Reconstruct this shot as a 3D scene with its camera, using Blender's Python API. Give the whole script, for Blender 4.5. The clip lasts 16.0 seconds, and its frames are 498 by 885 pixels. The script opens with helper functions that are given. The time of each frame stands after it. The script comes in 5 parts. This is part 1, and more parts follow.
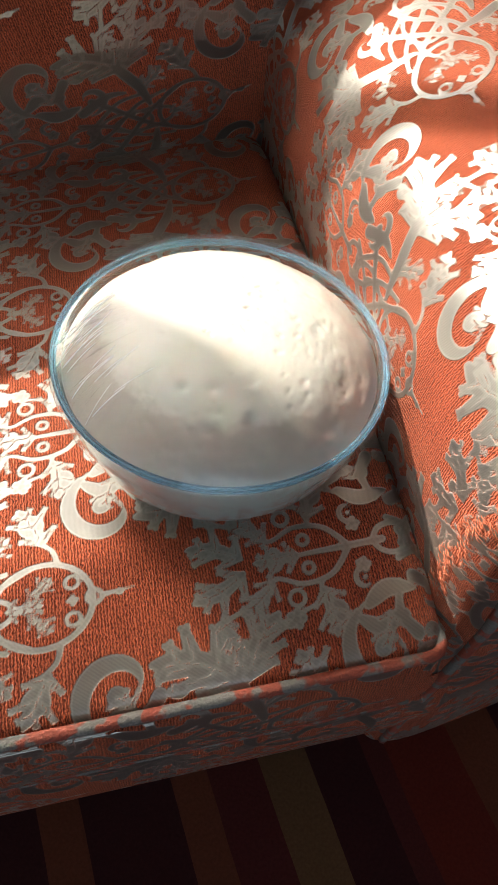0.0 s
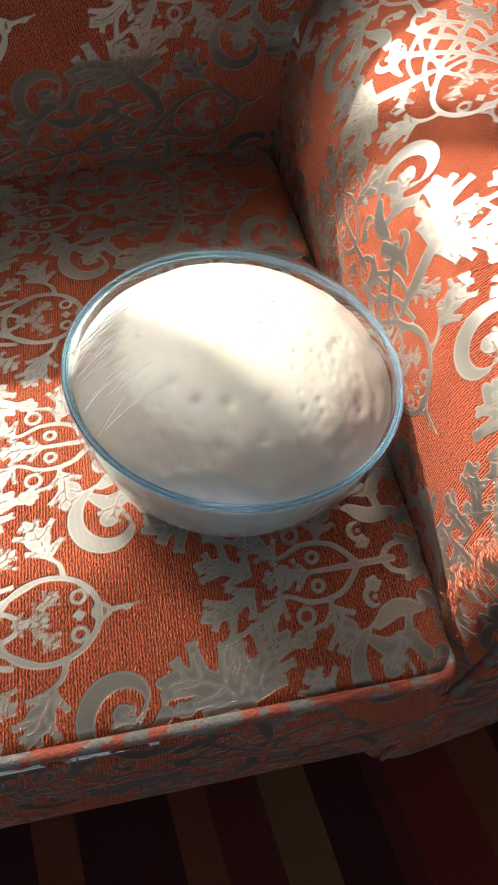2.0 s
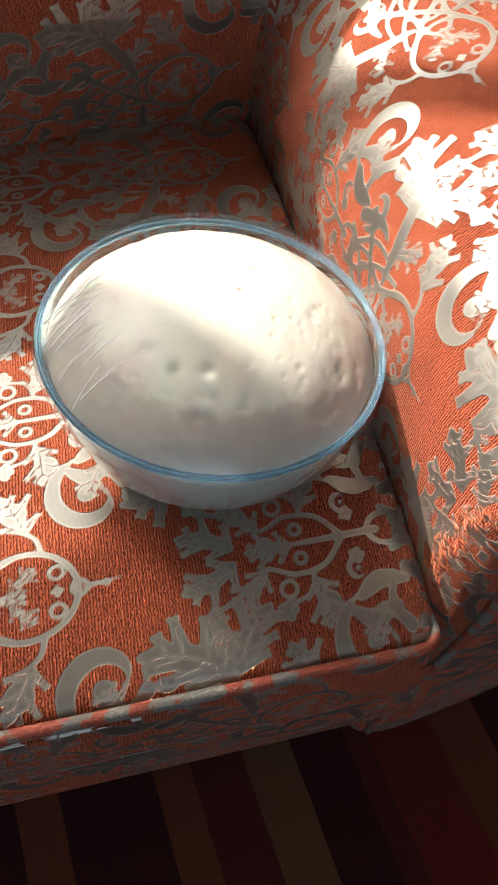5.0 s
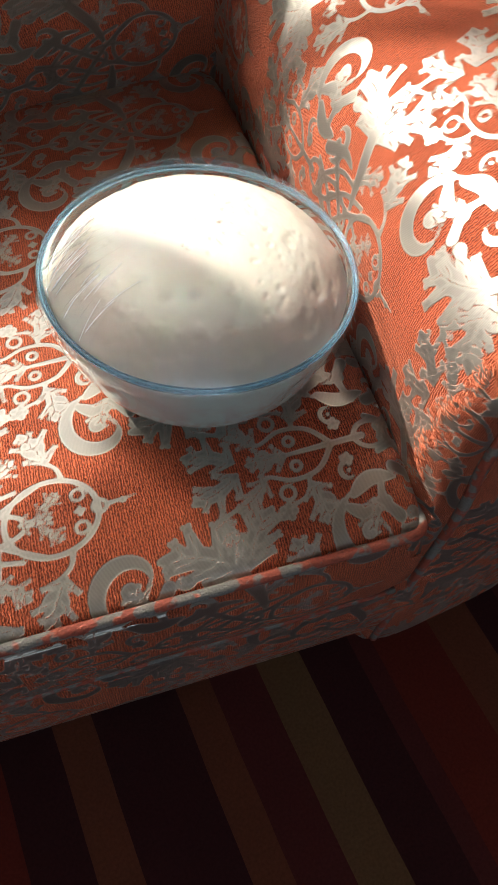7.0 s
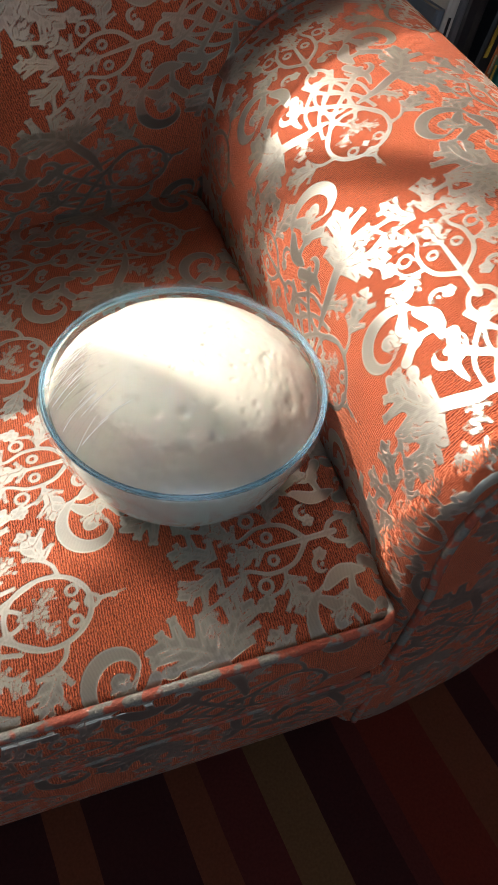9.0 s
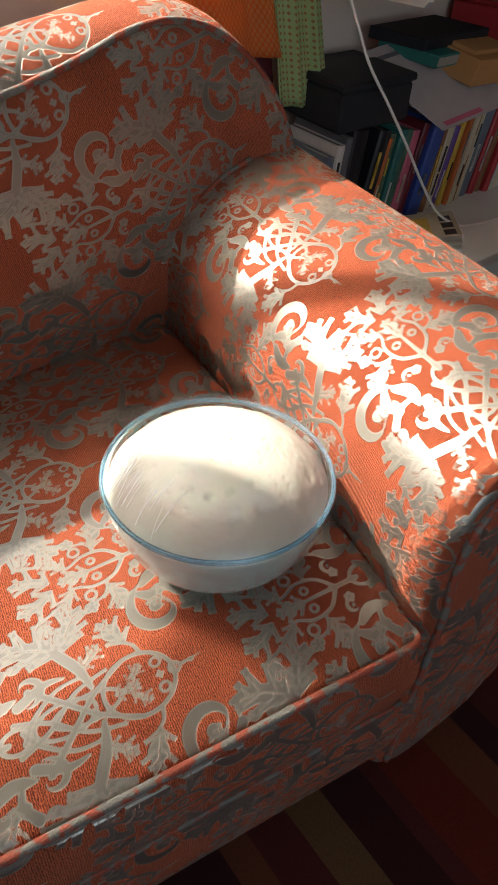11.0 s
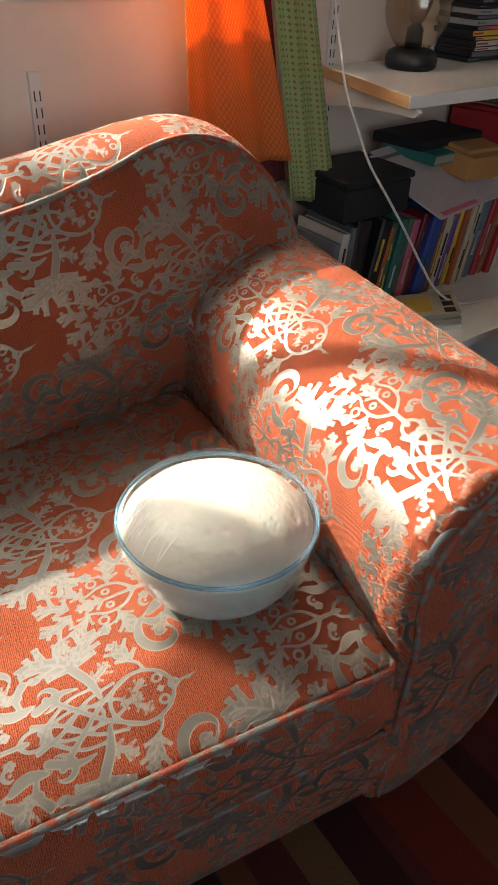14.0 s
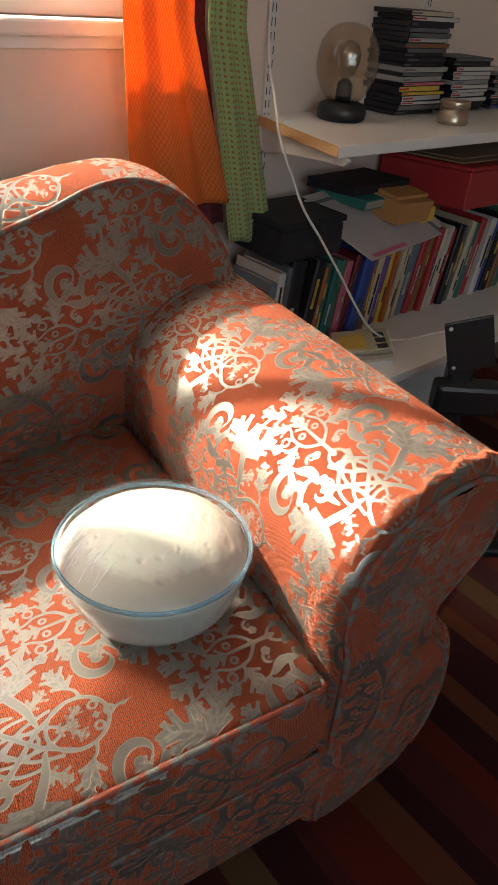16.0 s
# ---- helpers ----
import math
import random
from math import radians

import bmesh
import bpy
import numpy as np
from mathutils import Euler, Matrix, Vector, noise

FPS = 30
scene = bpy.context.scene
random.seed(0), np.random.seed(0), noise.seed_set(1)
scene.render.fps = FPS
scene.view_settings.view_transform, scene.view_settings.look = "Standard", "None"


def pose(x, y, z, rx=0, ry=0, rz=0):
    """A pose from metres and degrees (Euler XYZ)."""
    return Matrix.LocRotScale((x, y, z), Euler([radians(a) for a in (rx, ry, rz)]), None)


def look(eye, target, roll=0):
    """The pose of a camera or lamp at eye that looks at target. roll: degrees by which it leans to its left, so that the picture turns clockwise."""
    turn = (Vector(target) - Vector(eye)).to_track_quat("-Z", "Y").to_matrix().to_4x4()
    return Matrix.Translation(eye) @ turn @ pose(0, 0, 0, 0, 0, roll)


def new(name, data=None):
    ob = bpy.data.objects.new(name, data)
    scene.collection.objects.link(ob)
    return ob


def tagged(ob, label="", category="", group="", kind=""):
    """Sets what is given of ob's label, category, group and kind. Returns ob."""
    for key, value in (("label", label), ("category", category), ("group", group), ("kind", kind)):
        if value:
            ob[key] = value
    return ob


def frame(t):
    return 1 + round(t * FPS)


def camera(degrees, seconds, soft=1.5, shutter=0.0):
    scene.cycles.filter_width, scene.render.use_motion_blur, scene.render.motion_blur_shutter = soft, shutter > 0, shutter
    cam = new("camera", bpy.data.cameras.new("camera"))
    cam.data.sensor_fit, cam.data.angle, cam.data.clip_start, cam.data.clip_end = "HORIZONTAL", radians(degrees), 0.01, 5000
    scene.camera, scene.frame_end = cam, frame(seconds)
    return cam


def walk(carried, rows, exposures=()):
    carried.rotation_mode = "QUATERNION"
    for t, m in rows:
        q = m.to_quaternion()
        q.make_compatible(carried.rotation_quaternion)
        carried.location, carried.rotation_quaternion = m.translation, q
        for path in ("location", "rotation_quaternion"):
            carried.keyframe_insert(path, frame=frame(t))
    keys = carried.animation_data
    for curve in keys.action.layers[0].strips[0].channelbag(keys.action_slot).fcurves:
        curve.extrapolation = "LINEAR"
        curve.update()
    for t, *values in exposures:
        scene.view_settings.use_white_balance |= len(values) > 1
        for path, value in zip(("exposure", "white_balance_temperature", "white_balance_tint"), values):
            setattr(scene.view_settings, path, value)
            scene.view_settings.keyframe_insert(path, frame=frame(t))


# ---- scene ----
cam = camera(38.3, 16.0, soft=1.1)
PATH = [
    (0, (-0.228, -0.114, 0.984), (0.309, 0.93, -0.635), 8.5),
    (0.5, (-0.226, -0.112, 0.983), (0.309, 0.933, -0.636), 8.3),
    (1, (-0.23, -0.109, 0.986), (0.31, 0.948, -0.623), 8.8),
    (1.5, (-0.233, -0.107, 0.989), (0.322, 0.957, -0.611), 9.6),
    (2, (-0.239, -0.1, 0.982), (0.322, 0.95, -0.625), 10.5),
    (2.5, (-0.248, -0.091, 0.97), (0.307, 0.941, -0.651), 10.8),
    (3, (-0.24, -0.095, 0.969), (0.327, 0.913, -0.663), 10.7),
    (3.2, (-0.232, -0.1, 0.969), (0.338, 0.904, -0.664), 10.4),
    (5.3, (-0.235, -0.104, 0.968), (0.357, 0.894, -0.661), 11.9),
    (5.5, (-0.235, -0.107, 0.971), (0.352, 0.898, -0.656), 11.6),
    (6, (-0.24, -0.111, 0.981), (0.35, 0.912, -0.633), 11.7),
    (6.5, (-0.246, -0.122, 0.999), (0.353, 0.892, -0.618), 10.2),
    (7, (-0.263, -0.162, 0.99), (0.321, 0.765, -0.683), 8.1),
    (7.5, (-0.261, -0.173, 1.006), (0.364, 0.732, -0.664), 8.6),
    (8, (-0.257, -0.172, 1.018), (0.395, 0.758, -0.628), 9.2),
    (8.5, (-0.262, -0.168, 1.025), (0.392, 0.802, -0.597), 9.1),
    (9, (-0.264, -0.175, 1.056), (0.401, 0.886, -0.503), 7.7),
    (9.5, (-0.298, -0.173, 1.112), (0.45, 0.993, -0.331), 5.4),
    (10, (-0.353, -0.171, 1.13), (0.552, 0.985, -0.228), 4.6),
    (10.2, (-0.372, -0.17, 1.11), (0.593, 0.952, -0.236), 5.9),
    (12.3, (-0.459, -0.345, 1.176), (0.492, 0.885, -0.081), 1.5),
    (12.5, (-0.456, -0.35, 1.177), (0.499, 0.894, -0.064), 1.2),
    (13, (-0.453, -0.347, 1.179), (0.501, 0.927, -0.032), 1.3),
    (13.5, (-0.455, -0.339, 1.184), (0.493, 0.961, -0.004), 2.0),
    (14, (-0.46, -0.337, 1.187), (0.5, 0.969, 0.014), 2.6),
    (14.5, (-0.463, -0.337, 1.188), (0.515, 0.954, 0.014), 3.0),
    (15, (-0.458, -0.345, 1.185), (0.545, 0.92, 0.004), 3.0),
    (15.5, (-0.454, -0.362, 1.192), (0.597, 0.895, 0.045), 3.9),
    (16, (-0.466, -0.375, 1.204), (0.639, 0.891, 0.119), 4.9),
]
walk(cam, [(t, look(eye, target, roll)) for t, eye, target, roll in PATH],
     [(0, 1.02, 6500, 10), (9.0, 1.02, 6600, 10), (10.2, 1.08, 6800, 10), (12.3, 1.24, 6850, 10), (16, 1.24, 7150, 10)])

# ---- world, sun, exposure ----
SUN_AZ, SUN_EL = 32.0, 41.0          # the light travels towards (+x, -y), 32 degrees off the depth axis
world = bpy.data.worlds.new("sky")
scene.world = world
world.use_nodes = True
wn = world.node_tree
sky = wn.nodes.new("ShaderNodeTexSky")
sky.sky_type = "NISHITA"
sky.sun_disc = False
sky.sun_elevation = radians(SUN_EL)
sky.sun_rotation = radians(-SUN_AZ)
wn.links.new(sky.outputs[0], wn.nodes["Background"].inputs[0])
wn.nodes["Background"].inputs[1].default_value = 0.09
sun_way = Vector((math.sin(radians(SUN_AZ)) * math.cos(radians(SUN_EL)),
                  -math.cos(radians(SUN_AZ)) * math.cos(radians(SUN_EL)), -math.sin(radians(SUN_EL))))
sun_data = bpy.data.lights.new("sun", "SUN")
sun_data.energy, sun_data.angle, sun_data.color = 5.0, radians(1.1), (1.0, 0.93, 0.82)
# fill light added from across the room, with no window known there
fill_data = bpy.data.lights.new("fill_light", "AREA")
fill_data.shape, fill_data.size, fill_data.size_y = "RECTANGLE", 2.2, 1.4
fill_data.energy, fill_data.color = 10.5, (0.74, 0.87, 1.0)
sun = new("sun", sun_data)
sun.matrix_world = look((-2, 4, 4), Vector((-2, 4, 4)) + sun_way)

# The window wall stands a little askew to the sofa: u runs along it, n out of it into the room.
WALL_O, WALL_ANGLE = Vector((0.796, 1.129, 0.0)), radians(2.0)
WALL_U = Vector((math.cos(WALL_ANGLE), math.sin(WALL_ANGLE), 0))
WALL_N = Vector((math.sin(WALL_ANGLE), -math.cos(WALL_ANGLE), 0))


def on_wall(u, n, z):
    return WALL_O + float(u) * WALL_U + float(n) * WALL_N + Vector((0, 0, float(z)))


WALL_M = Matrix.Translation(WALL_O) @ Matrix.Rotation(WALL_ANGLE, 4, "Z")   # local x = u, local -y = n


pane_data = bpy.data.lights.new("sky_daylight", "AREA")        # the sky's light in the window over the sofa
pane_data.shape, pane_data.size, pane_data.size_y = "RECTANGLE", 1.85, 0.95
pane_data.energy, pane_data.color = 1.2, (0.86, 0.93, 1.0)
pane_light = new("sky_daylight", pane_data)
pane_light.matrix_world = look(on_wall(-1.355, -0.035, 1.66), on_wall(-1.355, 1.0, 1.50))
fill_lamp = new("fill_light", fill_data)
fill_lamp.matrix_world = look(on_wall(-2.15, 3.95, 1.58), on_wall(-0.9, 0.6, 0.8))


# ---- materials ----
def nodes_of(name):
    m = bpy.data.materials.new(name)
    m.use_nodes = True
    return m, m.node_tree, m.node_tree.nodes["Principled BSDF"]


def add(tree, kind, **inputs):
    n = tree.nodes.new(kind)
    for k, v in inputs.items():
        n.inputs[k.replace("_", " ")].default_value = v
    return n


def plain(name, color, rough=0.6, metal=0.0, noise_scale=40.0, vary=0.12, bump=0.1, second=3.0):
    """Paint, plastic or paper: a base colour with grain at two scales and a fine bump."""
    m, t, b = nodes_of(name)
    co = t.nodes.new("ShaderNodeTexCoord")
    fine = add(t, "ShaderNodeTexNoise", Scale=noise_scale, Detail=6.0)
    wide = add(t, "ShaderNodeTexNoise", Scale=second, Detail=3.0)
    both = t.nodes.new("ShaderNodeMath")
    both.operation = "MULTIPLY_ADD"
    both.inputs[1].default_value = 0.5
    mix = t.nodes.new("ShaderNodeMix")
    mix.data_type = "RGBA"
    half = t.nodes.new("ShaderNodeMath")
    half.operation = "MULTIPLY"
    half.inputs[1].default_value = 0.5
    for n in (fine, wide):
        t.links.new(co.outputs["Object"], n.inputs["Vector"])
    t.links.new(wide.outputs[0], half.inputs[0])
    t.links.new(fine.outputs[0], both.inputs[0])
    t.links.new(half.outputs[0], both.inputs[2])
    t.links.new(both.outputs[0], mix.inputs["Factor"])
    mix.inputs["A"].default_value = (*[c * (1 - vary) for c in color], 1)
    mix.inputs["B"].default_value = (*[min(1, c * (1 + vary)) for c in color], 1)
    t.links.new(mix.outputs["Result"], b.inputs["Base Color"])
    b.inputs["Roughness"].default_value, b.inputs["Metallic"].default_value = rough, metal
    bm = add(t, "ShaderNodeBump", Strength=bump, Distance=0.002)
    t.links.new(fine.outputs[0], bm.inputs["Height"])
    t.links.new(bm.outputs[0], b.inputs["Normal"])
    return m


def damask_material(name="damask"):
    """Orange-red chenille ground with a flat silver-grey woven figure, told apart by the mesh's figure distance."""
    m, t, b = nodes_of(name)
    L = t.links.new
    att = t.nodes.new("ShaderNodeAttribute")
    att.attribute_name = "figure"
    uv = t.nodes.new("ShaderNodeUVMap")
    wob = add(t, "ShaderNodeTexNoise", Scale=900.0, Detail=2.0)
    L(uv.outputs[0], wob.inputs["Vector"])
    w2 = t.nodes.new("ShaderNodeMath"); w2.operation = "MULTIPLY_ADD"
    w2.inputs[1].default_value, w2.inputs[2].default_value = 0.0018, -0.0009
    L(wob.outputs[0], w2.inputs[0])
    d = t.nodes.new("ShaderNodeMath"); d.operation = "ADD"
    L(att.outputs["Fac"], d.inputs[0]); L(w2.outputs[0], d.inputs[1])
    mask = t.nodes.new("ShaderNodeMapRange")
    mask.inputs["From Min"].default_value, mask.inputs["From Max"].default_value = 0.0005, -0.0005
    L(d.outputs[0], mask.inputs["Value"])
    # ribs of the ground weave and the fine twill of the figure
    rib = t.nodes.new("ShaderNodeTexWave"); rib.wave_type = "BANDS"; rib.bands_direction = "X"
    rib.inputs["Scale"].default_value, rib.inputs["Distortion"].default_value = 135.0, 6.0
    rib.inputs["Detail"].default_value, rib.inputs["Detail Scale"].default_value = 3.0, 2.5
    L(uv.outputs[0], rib.inputs["Vector"])
    twill = t.nodes.new("ShaderNodeTexWave"); twill.bands_direction = "Y"
    twill.inputs["Scale"].default_value, twill.inputs["Distortion"].default_value = 330.0, 1.5
    L(uv.outputs[0], twill.inputs["Vector"])
    wear = add(t, "ShaderNodeTexNoise", Scale=14.0, Detail=5.0)
    L(uv.outputs[0], wear.inputs["Vector"])
    grain = add(t, "ShaderNodeTexNoise", Scale=420.0, Detail=3.0)
    L(uv.outputs[0], grain.inputs["Vector"])
    ground = t.nodes.new("ShaderNodeMix"); ground.data_type = "RGBA"
    ground.inputs["A"].default_value, ground.inputs["B"].default_value = (0.035, 0.005, 0.005, 1), (0.54, 0.120, 0.052, 1)
    gsum = t.nodes.new("ShaderNodeMath"); gsum.operation = "MULTIPLY_ADD"
    gsum.inputs[1].default_value = 0.42
    L(rib.outputs["Fac"], gsum.inputs[0]); 
    g3 = t.nodes.new("ShaderNodeMath"); g3.operation = "MULTIPLY_ADD"; g3.inputs[1].default_value = 0.75
    L(grain.outputs[0], g3.inputs[0])
    g4 = t.nodes.new("ShaderNodeMath"); g4.operation = "MULTIPLY"; g4.inputs[1].default_value = 0.3
    L(wear.outputs[0], g4.inputs[0]); L(g4.outputs[0], g3.inputs[2]); L(g3.outputs[0], gsum.inputs[2])
    gmap = t.nodes.new("ShaderNodeMapRange")
    gmap.inputs["From Min"].default_value, gmap.inputs["From Max"].default_value = 0.34, 1.0
    L(gsum.outputs[0], gmap.inputs["Value"]); L(gmap.outputs[0], ground.inputs["Factor"])
    fig = t.nodes.new("ShaderNodeMix"); fig.data_type = "RGBA"
    fig.inputs["A"].default_value, fig.inputs["B"].default_value = (0.17, 0.165, 0.150, 1), (0.42, 0.405, 0.362, 1)
    f3 = t.nodes.new("ShaderNodeMath"); f3.operation = "MULTIPLY_ADD"; f3.inputs[1].default_value = 0.25
    L(twill.outputs["Fac"], f3.inputs[0])
    f4 = t.nodes.new("ShaderNodeMath"); f4.operation = "MULTIPLY"; f4.inputs[1].default_value = 0.6
    L(wear.outputs[0], f4.inputs[0]); L(f4.outputs[0], f3.inputs[2])
    edge = t.nodes.new("ShaderNodeMapRange")
    edge.inputs["From Min"].default_value, edge.inputs["From Max"].default_value = -0.0022, -0.0010
    edge.inputs["To Max"].default_value = 0.32
    L(att.outputs["Fac"], edge.inputs["Value"])
    f5 = t.nodes.new("ShaderNodeMath"); f5.operation = "ADD"; f5.use_clamp = True
    L(f3.outputs[0], f5.inputs[0]); L(edge.outputs[0], f5.inputs[1])
    L(f5.outputs[0], fig.inputs["Factor"])
    col = t.nodes.new("ShaderNodeMix"); col.data_type = "RGBA"
    L(mask.outputs[0], col.inputs["Factor"]); L(ground.outputs["Result"], col.inputs["A"]); L(fig.outputs["Result"], col.inputs["B"])
    L(col.outputs["Result"], b.inputs["Base Color"])
    rough = t.nodes.new("ShaderNodeMapRange")
    rough.inputs["To Min"].default_value, rough.inputs["To Max"].default_value = 0.90, 0.36
    L(mask.outputs[0], rough.inputs["Value"]); L(rough.outputs[0], b.inputs["Roughness"])
    spec = t.nodes.new("ShaderNodeMapRange")
    spec.inputs["To Min"].default_value, spec.inputs["To Max"].default_value = 0.12, 0.5
    L(mask.outputs[0], spec.inputs["Value"]); L(spec.outputs[0], b.inputs["Specular IOR Level"])
    met = t.nodes.new("ShaderNodeMath"); met.operation = "MULTIPLY"; met.inputs[1].default_value = 0.88
    L(mask.outputs[0], met.inputs[0]); L(met.outputs[0], b.inputs["Metallic"])
    b.inputs["Sheen Weight"].default_value, b.inputs["Sheen Roughness"].default_value = 0.12, 0.5
    b.inputs["Sheen Tint"].default_value = (1.0, 0.6, 0.45, 1)
    # relief: the ribbed ground stands a little prouder than the flat figure
    hg = t.nodes.new("ShaderNodeMath"); hg.operation = "MULTIPLY_ADD"; hg.inputs[1].default_value = 0.6
    L(rib.outputs["Fac"], hg.inputs[0]); L(grain.outputs[0], hg.inputs[2])
    hf = t.nodes.new("ShaderNodeMath"); hf.operation = "MULTIPLY"; hf.inputs[1].default_value = 0.012
    L(twill.outputs["Fac"], hf.inputs[0])
    hm = t.nodes.new("ShaderNodeMix")
    L(mask.outputs[0], hm.inputs["Factor"]); L(hg.outputs[0], hm.inputs["A"]); L(hf.outputs[0], hm.inputs["B"])
    bump = add(t, "ShaderNodeBump", Strength=1.0, Distance=0.0022)
    L(hm.outputs["Result"], bump.inputs["Height"]); L(bump.outputs[0], b.inputs["Normal"])
    return m


def glass_material(name, color, rough=0.0, ior=1.47):
    m, t, b = nodes_of(name)
    b.inputs["Base Color"].default_value = (*color, 1)
    b.inputs["Transmission Weight"].default_value = 1.0
    b.inputs["Roughness"].default_value, b.inputs["IOR"].default_value = rough, ior
    return m


def film_material():
    """Cling film: clear, with gloss that grows towards grazing angles and fine creases."""
    m, t, b = nodes_of("cling_film")
    t.nodes.remove(b)
    L = t.links.new
    out = t.nodes["Material Output"]
    co = t.nodes.new("ShaderNodeTexCoord")
    crease = add(t, "ShaderNodeTexNoise", Scale=22.0, Detail=4.0)
    stretch = t.nodes.new("ShaderNodeMapping"); stretch.inputs["Scale"].default_value = (1.0, 0.35, 1.0)
    L(co.outputs["Object"], stretch.inputs[0]); L(stretch.outputs[0], crease.inputs["Vector"])
    bump = add(t, "ShaderNodeBump", Strength=0.6, Distance=0.004)
    L(crease.outputs[0], bump.inputs["Height"])
    clear = t.nodes.new("ShaderNodeBsdfTransparent"); clear.inputs[0].default_value = (0.97, 0.975, 0.98, 1)
    gloss = t.nodes.new("ShaderNodeBsdfAnisotropic"); gloss.inputs["Roughness"].default_value = 0.16
    L(bump.outputs[0], gloss.inputs["Normal"])
    lw = t.nodes.new("ShaderNodeLayerWeight")
    L(bump.outputs[0], lw.inputs["Normal"])
    pw = t.nodes.new("ShaderNodeMath"); pw.operation = "POWER"; pw.inputs[1].default_value = 4.0
    L(lw.outputs["Facing"], pw.inputs[0])
    fr = t.nodes.new("ShaderNodeMath"); fr.operation = "MULTIPLY_ADD"; fr.inputs[1].default_value, fr.inputs[2].default_value = 0.45, 0.03
    L(pw.outputs[0], fr.inputs[0])
    mix = t.nodes.new("ShaderNodeMixShader")
    L(fr.outputs[0], mix.inputs[0]); L(clear.outputs[0], mix.inputs[1]); L(gloss.outputs[0], mix.inputs[2])
    L(mix.outputs[0], out.inputs[0])
    return m


def clear_shell(name, tint, rough=0.03):
    """Thin tinted glass: what lies behind shows through, with gloss towards its outline."""
    m, t, b = nodes_of(name)
    t.nodes.remove(b)
    L = t.links.new
    clear = t.nodes.new("ShaderNodeBsdfTransparent"); clear.inputs[0].default_value = (*tint, 1)
    gloss = t.nodes.new("ShaderNodeBsdfAnisotropic"); gloss.inputs["Roughness"].default_value = rough
    lw = t.nodes.new("ShaderNodeLayerWeight")
    pw = t.nodes.new("ShaderNodeMath"); pw.operation = "POWER"; pw.inputs[1].default_value = 3.0
    L(lw.outputs["Facing"], pw.inputs[0])
    fr = t.nodes.new("ShaderNodeMath"); fr.operation = "MULTIPLY_ADD"; fr.inputs[1].default_value, fr.inputs[2].default_value = 0.5, 0.07
    L(pw.outputs[0], fr.inputs[0])
    mix = t.nodes.new("ShaderNodeMixShader")
    L(fr.outputs[0], mix.inputs[0]); L(clear.outputs[0], mix.inputs[1]); L(gloss.outputs[0], mix.inputs[2])
    L(mix.outputs[0], t.nodes["Material Output"].inputs[0])
    return m


def dough_material():
    m, t, b = nodes_of("dough")
    L = t.links.new
    co = t.nodes.new("ShaderNodeTexCoord")
    wide = add(t, "ShaderNodeTexNoise", Scale=18.0, Detail=5.0)
    L(co.outputs["Object"], wide.inputs["Vector"])
    ramp = t.nodes.new("ShaderNodeMix"); ramp.data_type = "RGBA"
    ramp.inputs["A"].default_value, ramp.inputs["B"].default_value = (0.50, 0.475, 0.40, 1), (0.64, 0.625, 0.55, 1)
    L(wide.outputs[0], ramp.inputs["Factor"])
    # greyer tone near the rim with a ragged inner border
    flat = t.nodes.new("ShaderNodeMapping"); flat.inputs["Scale"].default_value = (1, 1, 0)
    L(co.outputs["Object"], flat.inputs[0])
    size = t.nodes.new("ShaderNodeVectorMath"); size.operation = "LENGTH"
    L(flat.outputs[0], size.inputs[0])
    ragged = add(t, "ShaderNodeTexNoise", Scale=55.0, Detail=6.0, Roughness=0.65)
    L(co.outputs["Object"], ragged.inputs["Vector"])
    reach = t.nodes.new("ShaderNodeMath"); reach.operation = "MULTIPLY_ADD"; reach.inputs[1].default_value = 0.035
    L(ragged.outputs[0], reach.inputs[0]); L(size.outputs["Value"], reach.inputs[2])
    rim_tone = t.nodes.new("ShaderNodeMapRange")
    rim_tone.inputs["From Min"].default_value, rim_tone.inputs["From Max"].default_value, rim_tone.inputs["To Max"].default_value = 0.103, 0.112, 0.7
    L(reach.outputs[0], rim_tone.inputs["Value"])
    skin = t.nodes.new("ShaderNodeMix"); skin.data_type = "RGBA"; skin.inputs["B"].default_value = (0.36, 0.31, 0.26, 1)
    L(rim_tone.outputs[0], skin.inputs["Factor"]); L(ramp.outputs["Result"], skin.inputs["A"]); L(skin.outputs["Result"], b.inputs["Base Color"])
    fine = add(t, "ShaderNodeTexNoise", Scale=160.0, Detail=3.0)
    L(co.outputs["Object"], fine.inputs["Vector"])
    bump = add(t, "ShaderNodeBump", Strength=0.25, Distance=0.001)
    L(fine.outputs[0], bump.inputs["Height"]); L(bump.outputs[0], b.inputs["Normal"])
    b.inputs["Roughness"].default_value = 0.55
    b.inputs["Subsurface Weight"].default_value = 0.15
    b.inputs["Subsurface Scale"].default_value = 0.004
    return m


